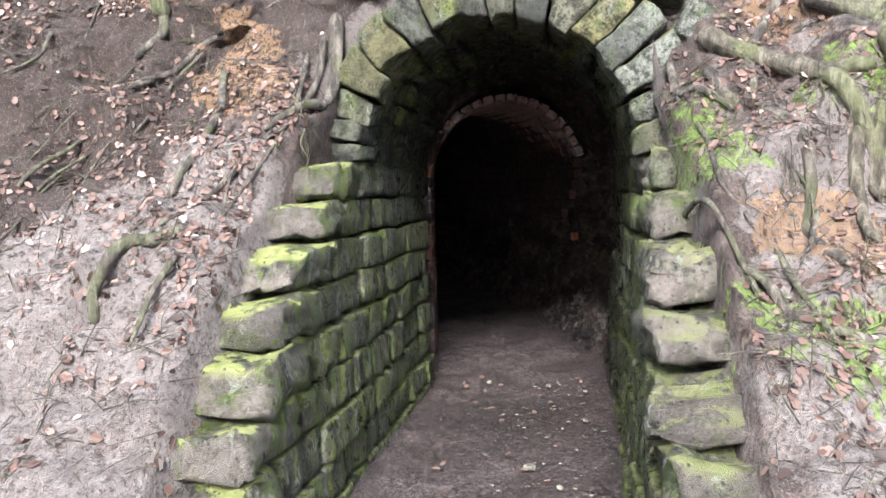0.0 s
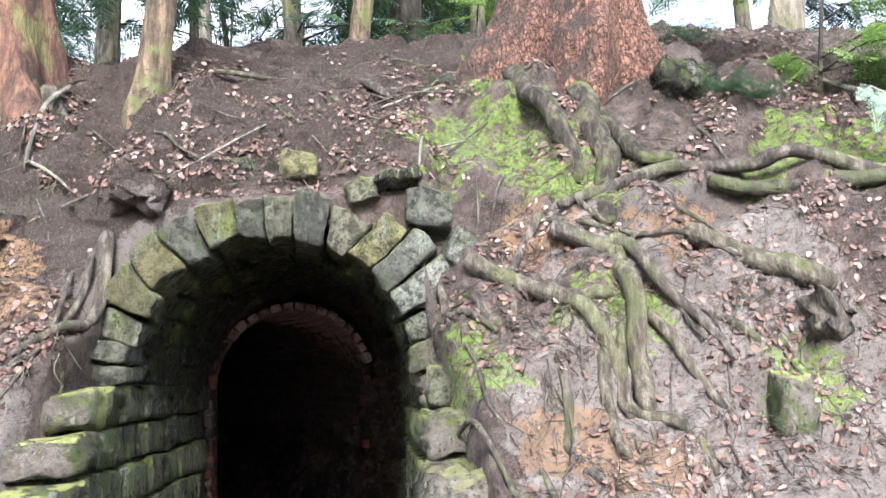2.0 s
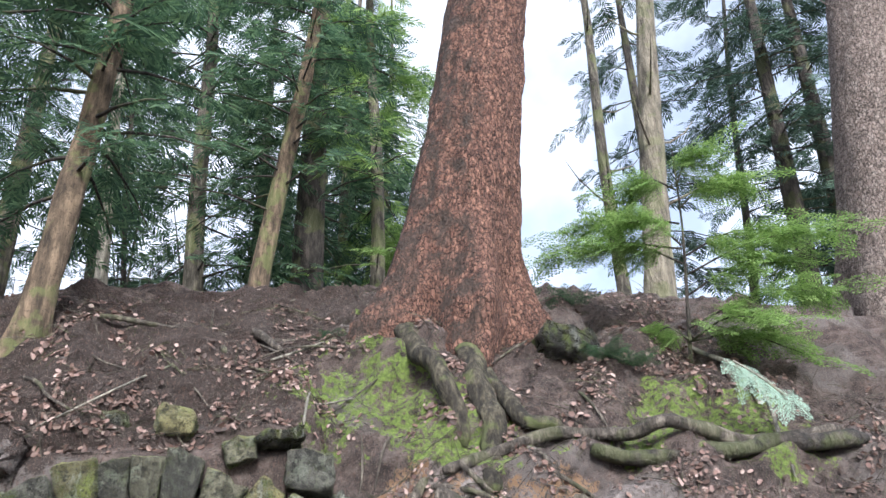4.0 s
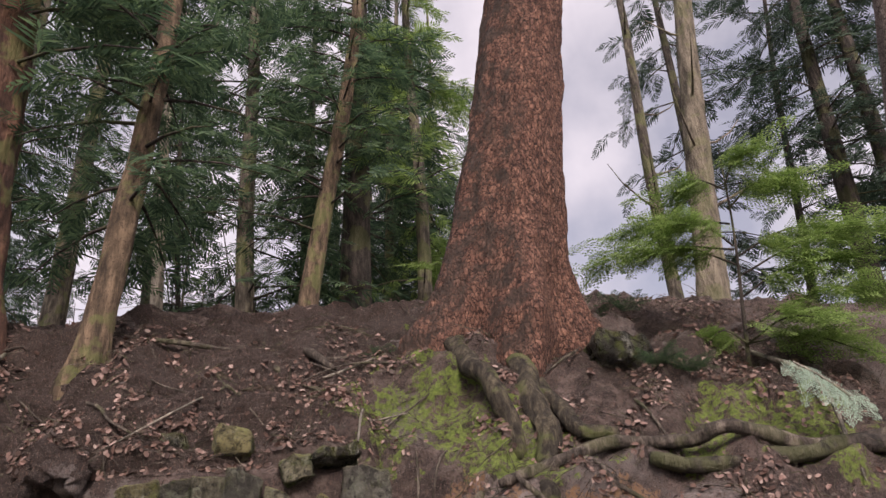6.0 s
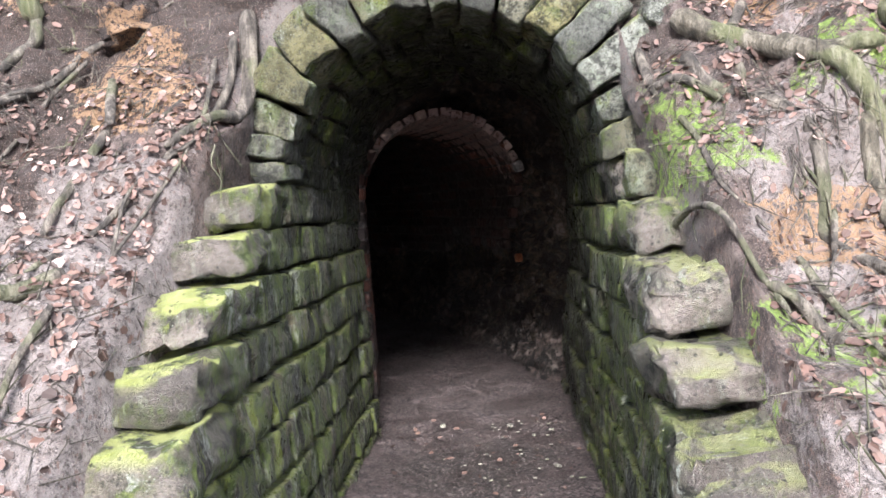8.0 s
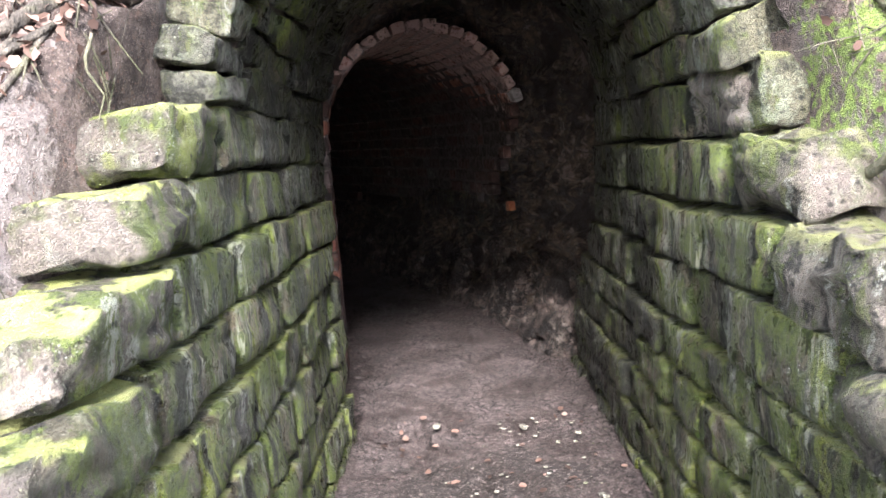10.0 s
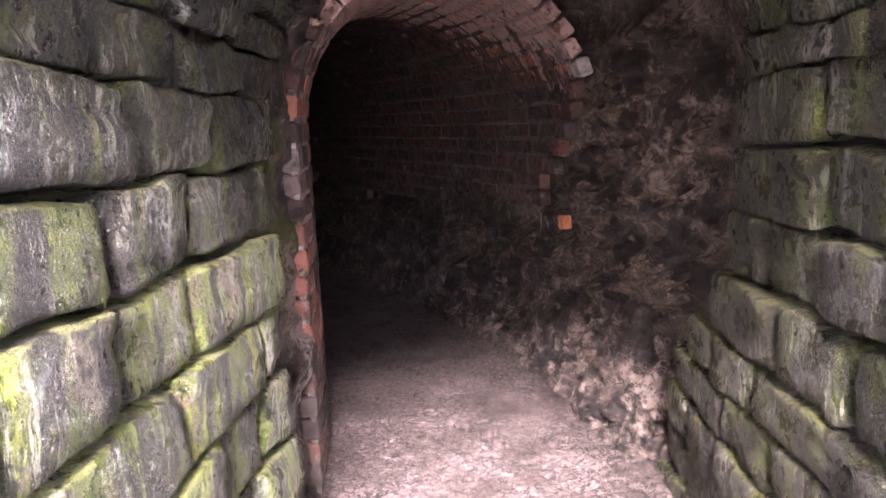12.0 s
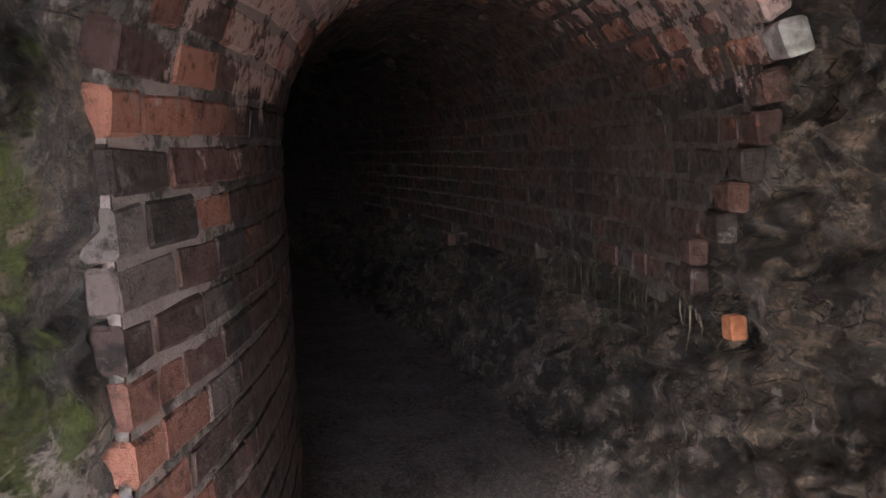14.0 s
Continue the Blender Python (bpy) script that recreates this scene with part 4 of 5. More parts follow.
# ---------------------------------------------------------------- fallen rubble along the right foot
def build_heap():
    verts, faces = [], []
    S = np.arange(0.75, 8.0, 0.05)
    U = np.linspace(0, 1, 22)
    for s in S:
        x, y, h = along(s)
        c, sn = math.cos(radians(h)), math.sin(radians(h))
        top = 0.78 * min(1, max(0.0, (s - 0.7) / 0.9))
        for u in U:
            k = 0.98 - 0.42 * u * min(1, max(0.15, (s - 0.6) / 0.8))
            z = top * (1 - u) ** 1.3 + 0.03 * max(0.0, s - 1) - 0.03
            q = Vector((x + k * c, y + k * sn, z))
            q += Vector((-c * 0.6, -sn * 0.6, 0.7)) * (0.12 * fbm(q, 3.0, 3) + 0.09 * fbm(q, 9, 4)) * min(1, (1 - u) * 5)
            verts.append(tuple(q))
    n = len(U)
    for i in range(len(S) - 1):
        for j in range(n - 1):
            faces.append([i * n + j, (i + 1) * n + j, (i + 1) * n + j + 1, i * n + j + 1])
    heap = tagged(piece("rubble", mesh("rubble", verts, faces, RUBBLE, False)), "heap of fallen stone and earth along the tunnel wall", "rubble", kind="structure")
    rng = random.Random(12)
    shapes = []
    for k in range(8):
        a, b, c = rng.uniform(0.7, 1.3), rng.uniform(0.6, 1.1), rng.uniform(0.4, 0.8)
        v, f = hewn_block(lambda u, v, w: ((u - 0.5) * a + k * 3, (v - 0.5) * b, (w - 0.5) * c), 0.22, 5.0)
        shapes.append(mesh("rubble_stone", [(x - k * 3, y, z) for x, y, z in v], f, RUBBLE))
    for i in range(170):
        s, u = rng.uniform(1.0, 5.0), rng.random()
        x, y, h = along(s)
        k = 0.98 - 0.42 * u * min(1, max(0.15, (s - 0.6) / 0.8))
        z = 0.78 * min(1, max(0.0, (s - 0.7) / 0.9)) * (1 - u) ** 1.3 + 0.03 * max(0.0, s - 1)
        size = rng.uniform(0.03, 0.11)
        piece("rubble_stone", shapes[i % 8], heap, pose(x + k * math.cos(radians(h)), y + k * math.sin(radians(h)), z, rng.uniform(0, 360), rng.uniform(0, 360), rng.uniform(0, 360)) @ Matrix.Scale(size, 4))


build_heap()


# limy root fibres under the broken edge of the lining
rng = random.Random(17)
drips = []
for i in range(75):
    q = rng.uniform(2.25, 4.6)
    x, y, h = along(q)
    k, z = rng.uniform(0.66, 0.72), 0.94 + 0.03 * (q - 1) + rng.uniform(-0.05, 0.06)
    p = Vector((x + k * math.cos(radians(h)), y + k * math.sin(radians(h)), z))
    L, r = rng.uniform(0.05, 0.2), rng.uniform(0.002, 0.005)
    drips.append(tube([p, p + Vector((rng.gauss(0, 0.008), rng.gauss(0, 0.008), -L * 0.5)), p + Vector((rng.gauss(0, 0.012), rng.gauss(0, 0.012), -L))], [r, r * 0.8, r * 0.3], 5, 0.2, False))
tagged(piece("root_fibres", mesh("root_fibres", *joined(drips), ROOT_BARK)), "thin limy root fibres hanging under the broken brick lining", "roots", kind="stuff")


# ---------------------------------------------------------------- foliage and bark helpers
def spray_template(twigs, needles=0, seed=0):
    """A flat conifer spray along +x, one unit long, as an array of quads."""
    rng = random.Random(seed)
    quads = []

    def blade(p, d, length, width):
        side = Vector((-d.y, d.x, rng.uniform(-0.3, 0.3))).normalized() * width
        m, tip = p + d * length * 0.5, p + d * length
        quads.append([p, m + side, tip, m - side])

    for i in range(twigs):
        t = (i + 0.5) / twigs
        sgn = 1 if i % 2 else -1
        length = 0.45 * (1 - t) ** 0.7 * rng.uniform(0.75, 1.15) + 0.05
        d = Vector((0.68, 0.73 * sgn, rng.uniform(-0.25, 0.1))).normalized()
        p = Vector((t, 0, 0))
        if needles:
            n = max(3, int(needles * length / 0.45))
            for j in range(n):
                q = p + d * length * (j + 0.5) / n
                for w in (1, -1):
                    e = (d * 0.55 + Vector((-d.y, d.x, 0)) * w + Vector((0, 0, rng.uniform(-0.25, 0.25)))).normalized()
                    blade(q, e, 0.08 * rng.uniform(0.7, 1.2), 0.017)
        else:
            blade(p, d, length, 0.03)
    for k in range(3):
        blade(Vector((k * 0.3, 0, 0)), Vector((1, 0, 0)), 0.34, 0.02)
    a = np.array([[tuple(v) for v in q] for q in quads])
    a[..., 2] -= 0.22 * (a[..., 0] ** 2 + a[..., 1] ** 2)
    return a


COARSE = [spray_template(19, 0, k) for k in range(4)]
FINE = [spray_template(16, 7, k) for k in range(5)]


def place_sprays(items, templates):
    """items: (base, direction, up, size). One set of verts and quads."""
    blocks = []
    for i, (p, d, up, size) in enumerate(items):
        d = Vector(d).normalized()
        side = Vector(up).cross(d)
        side = side.normalized() if side.length > 1e-4 else d.orthogonal().normalized()
        n = d.cross(side)
        R = np.array([d, side, n])
        blocks.append((templates[i % len(templates)].reshape(-1, 3) * size) @ R + np.array(p))
    v = np.concatenate(blocks)
    return v, np.arange(len(v)).reshape(-1, 4)


def trunk_mesh(base, lean, height, r, sides, step, flare=0.5, relief=0.03, lobes=5, bend=0.0, seed=0.0):
    verts, faces = [], []
    hs = []
    h = -1.1
    while h < height:
        hs.append(h)
        h += step if h < 3.5 else step * 4
    hs.append(height)
    for h in hs:
        c = Vector(base) + Vector((lean[0] * h + bend * math.sin(h * 0.9 + seed), lean[1] * h + 0.5 * bend * math.sin(h * 0.7 + seed), h))
        rr = r * (1 - 0.75 * max(0, h) / height)
        f = math.exp(-max(0.0, h + 0.15) / (1.1 * r + 0.05))
        for k in range(sides):
            a = 2 * math.pi * k / sides
            lob = 0.55 + 0.45 * math.cos(lobes * a + seed + 1.2 * math.sin(a))
            d = relief * fbm((math.cos(a) * r * 9 + seed, math.sin(a) * r * 9, h * 2.2), 1.0, 3)
            q = rr * (1 + flare * f * lob * 1.6) + d * (1 + f)
            verts.append((c.x + q * math.cos(a), c.y + q * math.sin(a), c.z))
    for i in range(len(hs) - 1):
        for k in range(sides):
            a, b = i * sides + k, i * sides + (k + 1) % sides
            faces.append([a, b, b + sides, a + sides])
    return verts, faces


def crown(base, lean, h0, h1, reach, branches, sprays, size, rng, wood_r=0.018, droop=0.35, toward=None):
    """Branches and sprays round a trunk between the heights h0 and h1."""
    items, wood = [], []
    for b in range(branches):
        h = h0 + (h1 - h0) * (b + rng.random()) / branches
        a = rng.uniform(0, 2 * math.pi) if toward is None or rng.random() < 0.35 else toward + rng.gauss(0, 0.8)
        L = reach * (1 - 0.45 * (h - h0) / (h1 - h0)) * rng.uniform(0.55, 1.1)
        p0 = Vector(base) + Vector((lean[0] * h, lean[1] * h, h))
        out = Vector((math.cos(a), math.sin(a), 0))
        pts = [p0 + out * L * t + Vector((0, 0, L * (0.12 * t - droop * t * t))) for t in (0, 0.33, 0.66, 1.0)]
        wood.append(tube(pts, [wood_r, wood_r * 0.7, wood_r * 0.45, wood_r * 0.15], 4, 0, False))
        for k in range(sprays):
            t = 0.15 + 0.85 * (k + rng.random()) / sprays
            i = min(2, int(t * 3))
            q = pts[i].lerp(pts[i + 1], t * 3 - i)
            yaw = a + rng.choice((-1, 1)) * rng.uniform(0.2, 1.1)
            d = Vector((math.cos(yaw), math.sin(yaw), rng.uniform(-0.55, 0.05)))
            items.append((tuple(q + Vector((rng.gauss(0, 0.05), rng.gauss(0, 0.05), rng.gauss(0, 0.05)))), d, Vector((rng.gauss(0, 0.3), rng.gauss(0, 0.3), 1)), size * rng.uniform(0.6, 1.25)))
    return items, joined(wood)


def tree(name, label, base, lean, height, r, bark, needle=None, spec=None, sides=14, step=0.35, flare=0.35, relief=0.012, bend=0.0, seed=0, group="", lobes=5):
    """A tree: trunk, and branches with a crown of many sprays. spec: h0, h1, reach, branches, sprays, size."""
    top = tagged(new(name), label, "tree", group)
    v, f = trunk_mesh(base, lean, height, r, sides, step, flare, relief, lobes, bend, seed)
    part("trunk", v, f, bark, top)
    if spec:
        rng = random.Random(seed + 40)
        items, wood = crown(base, lean, *spec, rng)
        tagged(part("limb_wood", *wood, DARK_BARK, top), kind="stuff")
        part("crown", *place_sprays(items, COARSE), needle, top, smooth=False)
    return top


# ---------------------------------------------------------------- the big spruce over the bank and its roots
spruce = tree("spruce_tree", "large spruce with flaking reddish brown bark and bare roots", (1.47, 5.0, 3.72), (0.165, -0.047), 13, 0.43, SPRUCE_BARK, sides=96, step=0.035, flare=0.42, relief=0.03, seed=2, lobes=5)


def follow(pairs, lift, per=7):
    """A smooth line over the ground through (x, v) places."""
    pts = [ground_at(x, v) + ground_normal(x, v) * lift for x, v in pairs]
    return curve_points(pts, (len(pts) - 1) * per + 1)


def root(pairs, r0, r1, bark, parent=None, name="root", lift=None, label="", sides=9, seed=0.0):
    pts = follow(pairs, r0 * 0.2 if lift is None else lift)
    n = len(pts)
    rad = [r0 + (r1 - r0) * i / (n - 1) for i in range(n)]
    rad[0] *= 0.7
    rad[-1] *= 0.35
    pts = [p + np.array(noise.noise_vector(Vector(p) * 5)) * r0 * 0.5 for p in pts]
    v, f = tube(pts, rad, sides + 3, 0.3, True, seed or r0 * 77)
    ob = part(name, v, f, bark, parent)
    if label:
        tagged(ob, label, "root" if "root" in name else "branch")
    return ob


root([(1.05, 6.9), (1.1, 6.5), (1.19, 6.2), (1.27, 5.85)], 0.075, 0.05, BUTTRESS, spruce)
root([(1.5, 6.5), (1.59, 6.0), (1.78, 5.85)], 0.065, 0.03, BUTTRESS, spruce)
root([(1.38, 6.7), (1.4, 6.1), (1.37, 5.7), (1.32, 5.3)], 0.09, 0.05, BUTTRESS, spruce)
root([(0.68, 5.3), (0.87, 5.0), (1.0, 4.8), (1.17, 4.7)], 0.05, 0.03, MOSS_ROOT, spruce)
root([(0.96, 5.0), (0.99, 4.8), (1.07, 4.65), (1.13, 4.5), (1.18, 4.3), (1.26, 4.2), (1.38, 4.1), (1.45, 3.85)], 0.045, 0.028, MOSS_ROOT, spruce)
root([(1.3, 5.2), (1.28, 4.95), (1.27, 4.7), (1.26, 4.45), (1.27, 4.2)], 0.05, 0.04, MOSS_ROOT, spruce)
root([(1.09, 4.5), (1.09, 4.3), (1.09, 4.1), (1.11, 3.95)], 0.035, 0.018, MOSS_ROOT, spruce)
root([(0.68, 5.0), (0.74, 4.8), (0.85, 4.65), (0.9, 4.45), (0.92, 4.25), (0.9, 4.05), (0.95, 3.75)], 0.032, 0.02, ROOT_BARK, spruce)
root([(0.56, 5.25), (0.57, 4.95), (0.63, 4.85), (0.74, 4.7)], 0.022, 0.015, ROOT_BARK, spruce)
root([(1.35, 4.65), (1.42, 4.5), (1.49, 4.35), (1.6, 4.15)], 0.032, 0.02, MOSS_ROOT, spruce)
root([(1.2, 4.6), (1.18, 4.4), (1.2, 4.2), (1.19, 4.0)], 0.025, 0.015, MOSS_ROOT, spruce)
root([(1.0, 5.6), (0.9, 5.3), (0.82, 5.05), (0.83, 4.8)], 0.03, 0.018, ROOT_BARK, spruce)
root([(1.04, 5.35), (1.23, 5.15), (1.36, 5.0), (1.47, 4.75), (1.57, 4.55), (1.66, 4.35)], 0.05, 0.016, ROOT_BARK, None, "exposed_root", 0.05, "smooth silver grey forked root arching off the bank")
root([(1.49, 4.7), (1.52, 4.55), (1.55, 4.42)], 0.016, 0.008, ROOT_BARK, None, "exposed_root", 0.03, "thin grey rootlet hanging down the earth bank")
root([(1.12, 5.55), (1.42, 5.65), (1.76, 5.75), (2.07, 5.7), (2.35, 5.55), (2.84, 5.5), (3.4, 5.55)], 0.032, 0.045, ROOT_BARK, None, "fallen_branch", 0.06, "long bare brown fallen branch across the bank")
root([(1.88, 5.6), (2.14, 5.45), (2.55, 5.4), (2.9, 5.45), (3.5, 5.4)], 0.04, 0.05, DARK_BARK, None, "fallen_branch", 0.03, "dark rotting fallen branch under a longer one")
root([(1.17, 5.55), (1.38, 5.25), (1.59, 5.05), (1.82, 4.85)], 0.016, 0.012, ROOT_BARK, None, "fallen_branch", 0.03, "thin straight dead stick lying on the bank")
root([(1.05, 5.45), (1.22, 5.35), (1.4, 5.15)], 0.018, 0.012, ROOT_BARK, None, "fallen_branch", 0.04, "short brown stick lying among the roots")
root([(1.66, 5.1), (1.92, 4.9), (2.07, 4.75), (2.2, 4.62)], 0.055, 0.06, MOSS_ROOT, None, "fallen_log", 0.03, "mossy rotten log half sunk in the bank")
root([(1.66, 4.6), (1.73, 4.53), (1.82, 4.43)], 0.024, 0.022, ROOT_BARK, None, "fallen_branch", 0.01, "short grey dead branch half buried in soil")
root([(0.48, 4.35), (0.51, 4.25), (0.52, 4.0), (0.57, 3.8), (0.6, 3.55)], 0.014, 0.009, ROOT_BARK, None, "exposed_root", 0.03, "thin brown root hanging over the wall stones")
root([(0.6, 3.7), (0.66, 3.65), (0.74, 3.5), (0.91, 3.4), (1.12, 3.35), (1.34, 3.25), (1.7, 3.2)], 0.018, 0.02, ROOT_BARK, None, "exposed_root", 0.02, "long thin brown root along the earth bank")
for pairs, r0, r1, what in (
        ([(-1.36, 5.35), (-1.37, 5.1), (-1.40, 4.9), (-1.44, 4.72), (-1.52, 4.5)], 0.04, 0.018, "grey root running down beside the stone arch"),
        ([(-1.82, 4.85), (-1.76, 4.55), (-1.74, 4.25), (-1.78, 4.05)], 0.022, 0.014, "grey broken root hanging on the earth bank"),
        ([(-2.2, 5.9), (-2.27, 5.55), (-2.24, 5.2), (-2.3, 4.95)], 0.035, 0.02, "crooked dark root on the earth bank"),
        ([(-1.85, 5.6), (-1.9, 5.4), (-1.99, 5.15), (-2.11, 4.9), (-2.22, 4.65)], 0.024, 0.014, "dark forked root on the earth bank"),
        ([(-1.58, 3.85), (-1.66, 3.75), (-1.75, 3.65), (-1.81, 3.5), (-1.78, 3.36)], 0.03, 0.02, "smooth grey root emerging from pale soil"),
        ([(-2.1, 4.85), (-2.23, 4.7), (-2.43, 4.45), (-2.5, 4.1), (-2.54, 3.85), (-2.5, 3.6)], 0.012, 0.009, "thin pale root trailing down the bank"),
        ([(-1.5, 4.95), (-1.56, 4.8), (-1.6, 4.6)], 0.014, 0.008, "thin rootlet beside the stone arch"),
        ([(-0.24, 7.05), (-0.08, 6.5)], 0.03, 0.022, "short dark root lying on the slope"),
        ([(0.07, 6.85), (0.28, 6.5)], 0.035, 0.02, "short brown root lying on the slope"),
        ([(-0.9, 6.9), (-0.4, 6.95), (0.2, 6.8), (0.6, 6.9)], 0.018, 0.012, "long thin root across the upper slope")):
    root(pairs, r0, r1, ROOT_BARK, None, "exposed_root", r0 * 0.6, what)
for pairs, r0, what in (
        ([(-1.85, 7.0), (-1.83, 6.45), (-1.83, 6.0)], 0.017, "pale dead stick leaning on the bank"),
        ([(-1.82, 6.08), (-1.68, 5.92), (-1.54, 5.8)], 0.012, "short pale broken stick on the soil"),
        ([(0.36, 5.45), (0.39, 5.8), (0.44, 6.0), (0.7, 6.3)], 0.009, "thin curved pale twig above the arch"),
        ([(-0.38, 6.25), (-0.64, 5.75), (-0.95, 5.35)], 0.007, "long thin twig lying above the arch"),
        ([(0.2, 6.4), (0.5, 6.75), (0.62, 6.9)], 0.009, "thin pale stick lying on the slope"),
        ([(0.9, 7.0), (1.3, 7.05), (1.8, 6.85)], 0.009, "thin stick lying below the spruce"),
        ([(3.3, 7.3), (3.2, 6.8), (3.15, 6.15), (2.95, 5.2)], 0.02, "long leaning dead stick below the sapling")):
    root(pairs, r0, r0 * 0.6, PALE_BARK, None, "fallen_stick", r0 + 0.015, what, 6)

# ---------------------------------------------------------------- other trees
cedar = tree("cedar_tree", "old cedar with stringy reddish bark and flared base", (-2.3, 5.0, 3.3), (-0.033, -0.017), 12, 0.33, CEDAR_BARK, GREEN_NEEDLE, (2.2, 7, 1.9, 26, 9, 0.55), 40, 0.09, 0.75, 0.03, 0, 5, "trees on the bank")
tree("young_tree", "slender leaning tree with brown mossy bark", (-1.3, 4.9, 3.45), (0.061, 0.018), 9, 0.105, BROWN_BARK, GREEN_NEEDLE, (1.0, 4.5, 1.25, 36, 10, 0.34), 24, 0.1, 0.5, 0.012, 0.02, 6, "trees on the bank")
root([(-2.12, 6.7), (-2.16, 6.4), (-2.2, 6.05), (-2.26, 5.6), (-2.25, 5.3)], 0.12, 0.045, MOSS_ROOT, cedar)
root([(-1.95, 6.9), (-1.8, 6.6), (-1.72, 6.35)], 0.07, 0.03, ROOT_BARK, cedar)
root([(-2.45, 6.6), (-2.6, 6.2), (-2.65, 5.8)], 0.08, 0.04, ROOT_BARK, cedar)
WOOD = [
    ("birch_tree", "slim pale birch behind the ridge", (-2.23, 10.65), (-0.025, -0.006), 0.10, PALE_BARK, None, None),
    ("slender_tree", "thin dark bare trunk behind the ridge", (-2.04, 11.7), (-0.068, -0.013), 0.045, DARK_BARK, DARK_NEEDLE, (1.5, 6, 1.0, 22, 6, 0.5)),
    ("hemlock_tree", "mossy grey hemlock with hanging green branches", (-0.82, 9.87), (-0.03, -0.008), 0.14, GREY_BARK, GREEN_NEEDLE, (0.6, 7.5, 2.2, 60, 11, 0.5)),
    ("leaning_tree", "leaning smooth reddish trunk with green sprays", (0.0, 8.42), (0.127, 0.001), 0.13, BROWN_BARK, GREEN_NEEDLE, (1.3, 5.5, 1.9, 34, 11, 0.42)),
    ("dark_tree", "dark thick conifer trunk with green branches", (0.65, 10.4), (0.028, -0.001), 0.26, DARK_BARK, GREEN_NEEDLE, (1.2, 8, 2.4, 50, 11, 0.5)),
    ("slender_tree", "thin mossy trunk behind the ridge", (1.28, 12.9), (0.06, -0.005), 0.11, GREY_BARK, GREEN_NEEDLE, (1.5, 8, 1.8, 40, 9, 0.55)),
    ("slender_tree", "thin mossy trunk with light green needles", (2.3, 13.7), (0.043, -0.008), 0.08, GREY_BARK, GREEN_NEEDLE, (0.5, 8, 1.6, 40, 8, 0.55)),
    ("birch_tree", "bare forked pale tree against the sky", (5.33, 9.63), (0.027, -0.015), 0.115, GREY_BARK, None, None),
    ("beech_tree", "straight beige trunk with smooth bark", (4.73, 7.68), (0.11, -0.07), 0.19, BEIGE_BARK, None, None),
    ("fir_tree", "dark leaning fir with blackish needles", (8.69, 9.74), (0.048, -0.043), 0.19, DARK_BARK, DARK_NEEDLE, (1.0, 9, 2.3, 38, 10, 0.55)),
    ("fir_tree", "dark leaning fir with drooping branches", (9.54, 9.63), (0.038, -0.038), 0.187, DARK_BARK, DARK_NEEDLE, (1.0, 9, 2.3, 38, 10, 0.55)),
    ("fir_tree", "slim dark fir deep in the wood", (9.15, 11.93), (0.1, -0.08), 0.1, DARK_BARK, DARK_NEEDLE, (0.5, 9, 2.6, 34, 10, 0.6)),
    ("pine_tree", "big pine with cracked pinkish grey bark", (6.2, 5.78), (0.124, -0.137), 0.46, PINE_BARK, None, None),
    ("forked_tree", "bare forked grey tree behind the ridge", (-3.8, 11.2), (0.014, 0.005), 0.19, GREY_BARK, GREEN_NEEDLE, (1.5, 8, 2.2, 30, 9, 0.5)),
    ("hemlock_tree", "green hemlock filling the wood behind", (-4.2, 9.3), (0.02, 0.0), 0.16, GREY_BARK, GREEN_NEEDLE, (0.4, 7.5, 2.4, 38, 11, 0.45)),
    ("hemlock_tree", "green hemlock standing back in the wood", (-2.9, 13.2), (-0.02, 0.0), 0.15, GREY_BARK, GREEN_NEEDLE, (0.2, 9, 2.6, 44, 11, 0.5)),
    ("hemlock_tree", "tall hemlock with dull green branches", (-0.2, 14.2), (0.02, 0.0), 0.16, DARK_BARK, GREEN_NEEDLE, (0.2, 9, 2.6, 44, 11, 0.5)),
    ("hemlock_tree", "hemlock with bright green branch tips", (1.7, 10.2), (0.0, 0.0), 0.12, GREY_BARK, FRESH_NEEDLE, (0.8, 7, 1.6, 36, 10, 0.45)),
    ("fir_tree", "dark fir at the edge of the wood", (7.4, 11.8), (0.02, -0.02), 0.15, DARK_BARK, DARK_NEEDLE, (0.3, 9, 2.2, 32, 10, 0.55)),
]
for i, (kind, what, (x, y), lean, r, bark, needle, spec) in enumerate(WOOD):
    z = float(np.interp(y, [6.1, 12, 120], [4.4, 6.05, 9])) - 0.1
    near = r > 0.18 and y < 9
    t = tree(kind, what, (x, y, z), lean, 11, r, bark, needle, spec, 40 if near else 16, 0.1 if near else 0.3, 0.3, 0.02 if near else 0.01, 0.04 if r < 0.15 else 0.0, 20 + i, "wood behind the ridge")
    if spec is None:
        rng = random.Random(i)
        for b in range(9):
            h = rng.uniform(1.2, 7)
            a = rng.uniform(0, 6.28)
            p = Vector((x + lean[0] * h, y + lean[1] * h, z + h))
            L = rng.uniform(0.5, 1.4) if r < 0.3 else rng.uniform(0.25, 0.6)
            q = [p + Vector((math.cos(a) * L * u, math.sin(a) * L * u, L * (0.5 * u * u + rng.uniform(-0.06, 0.06)))) for u in (0, 0.4, 0.75, 1)]
            part("branch", *tube(q, [0.022, 0.016, 0.01, 0.004], 5, 0.1, False), bark, t)

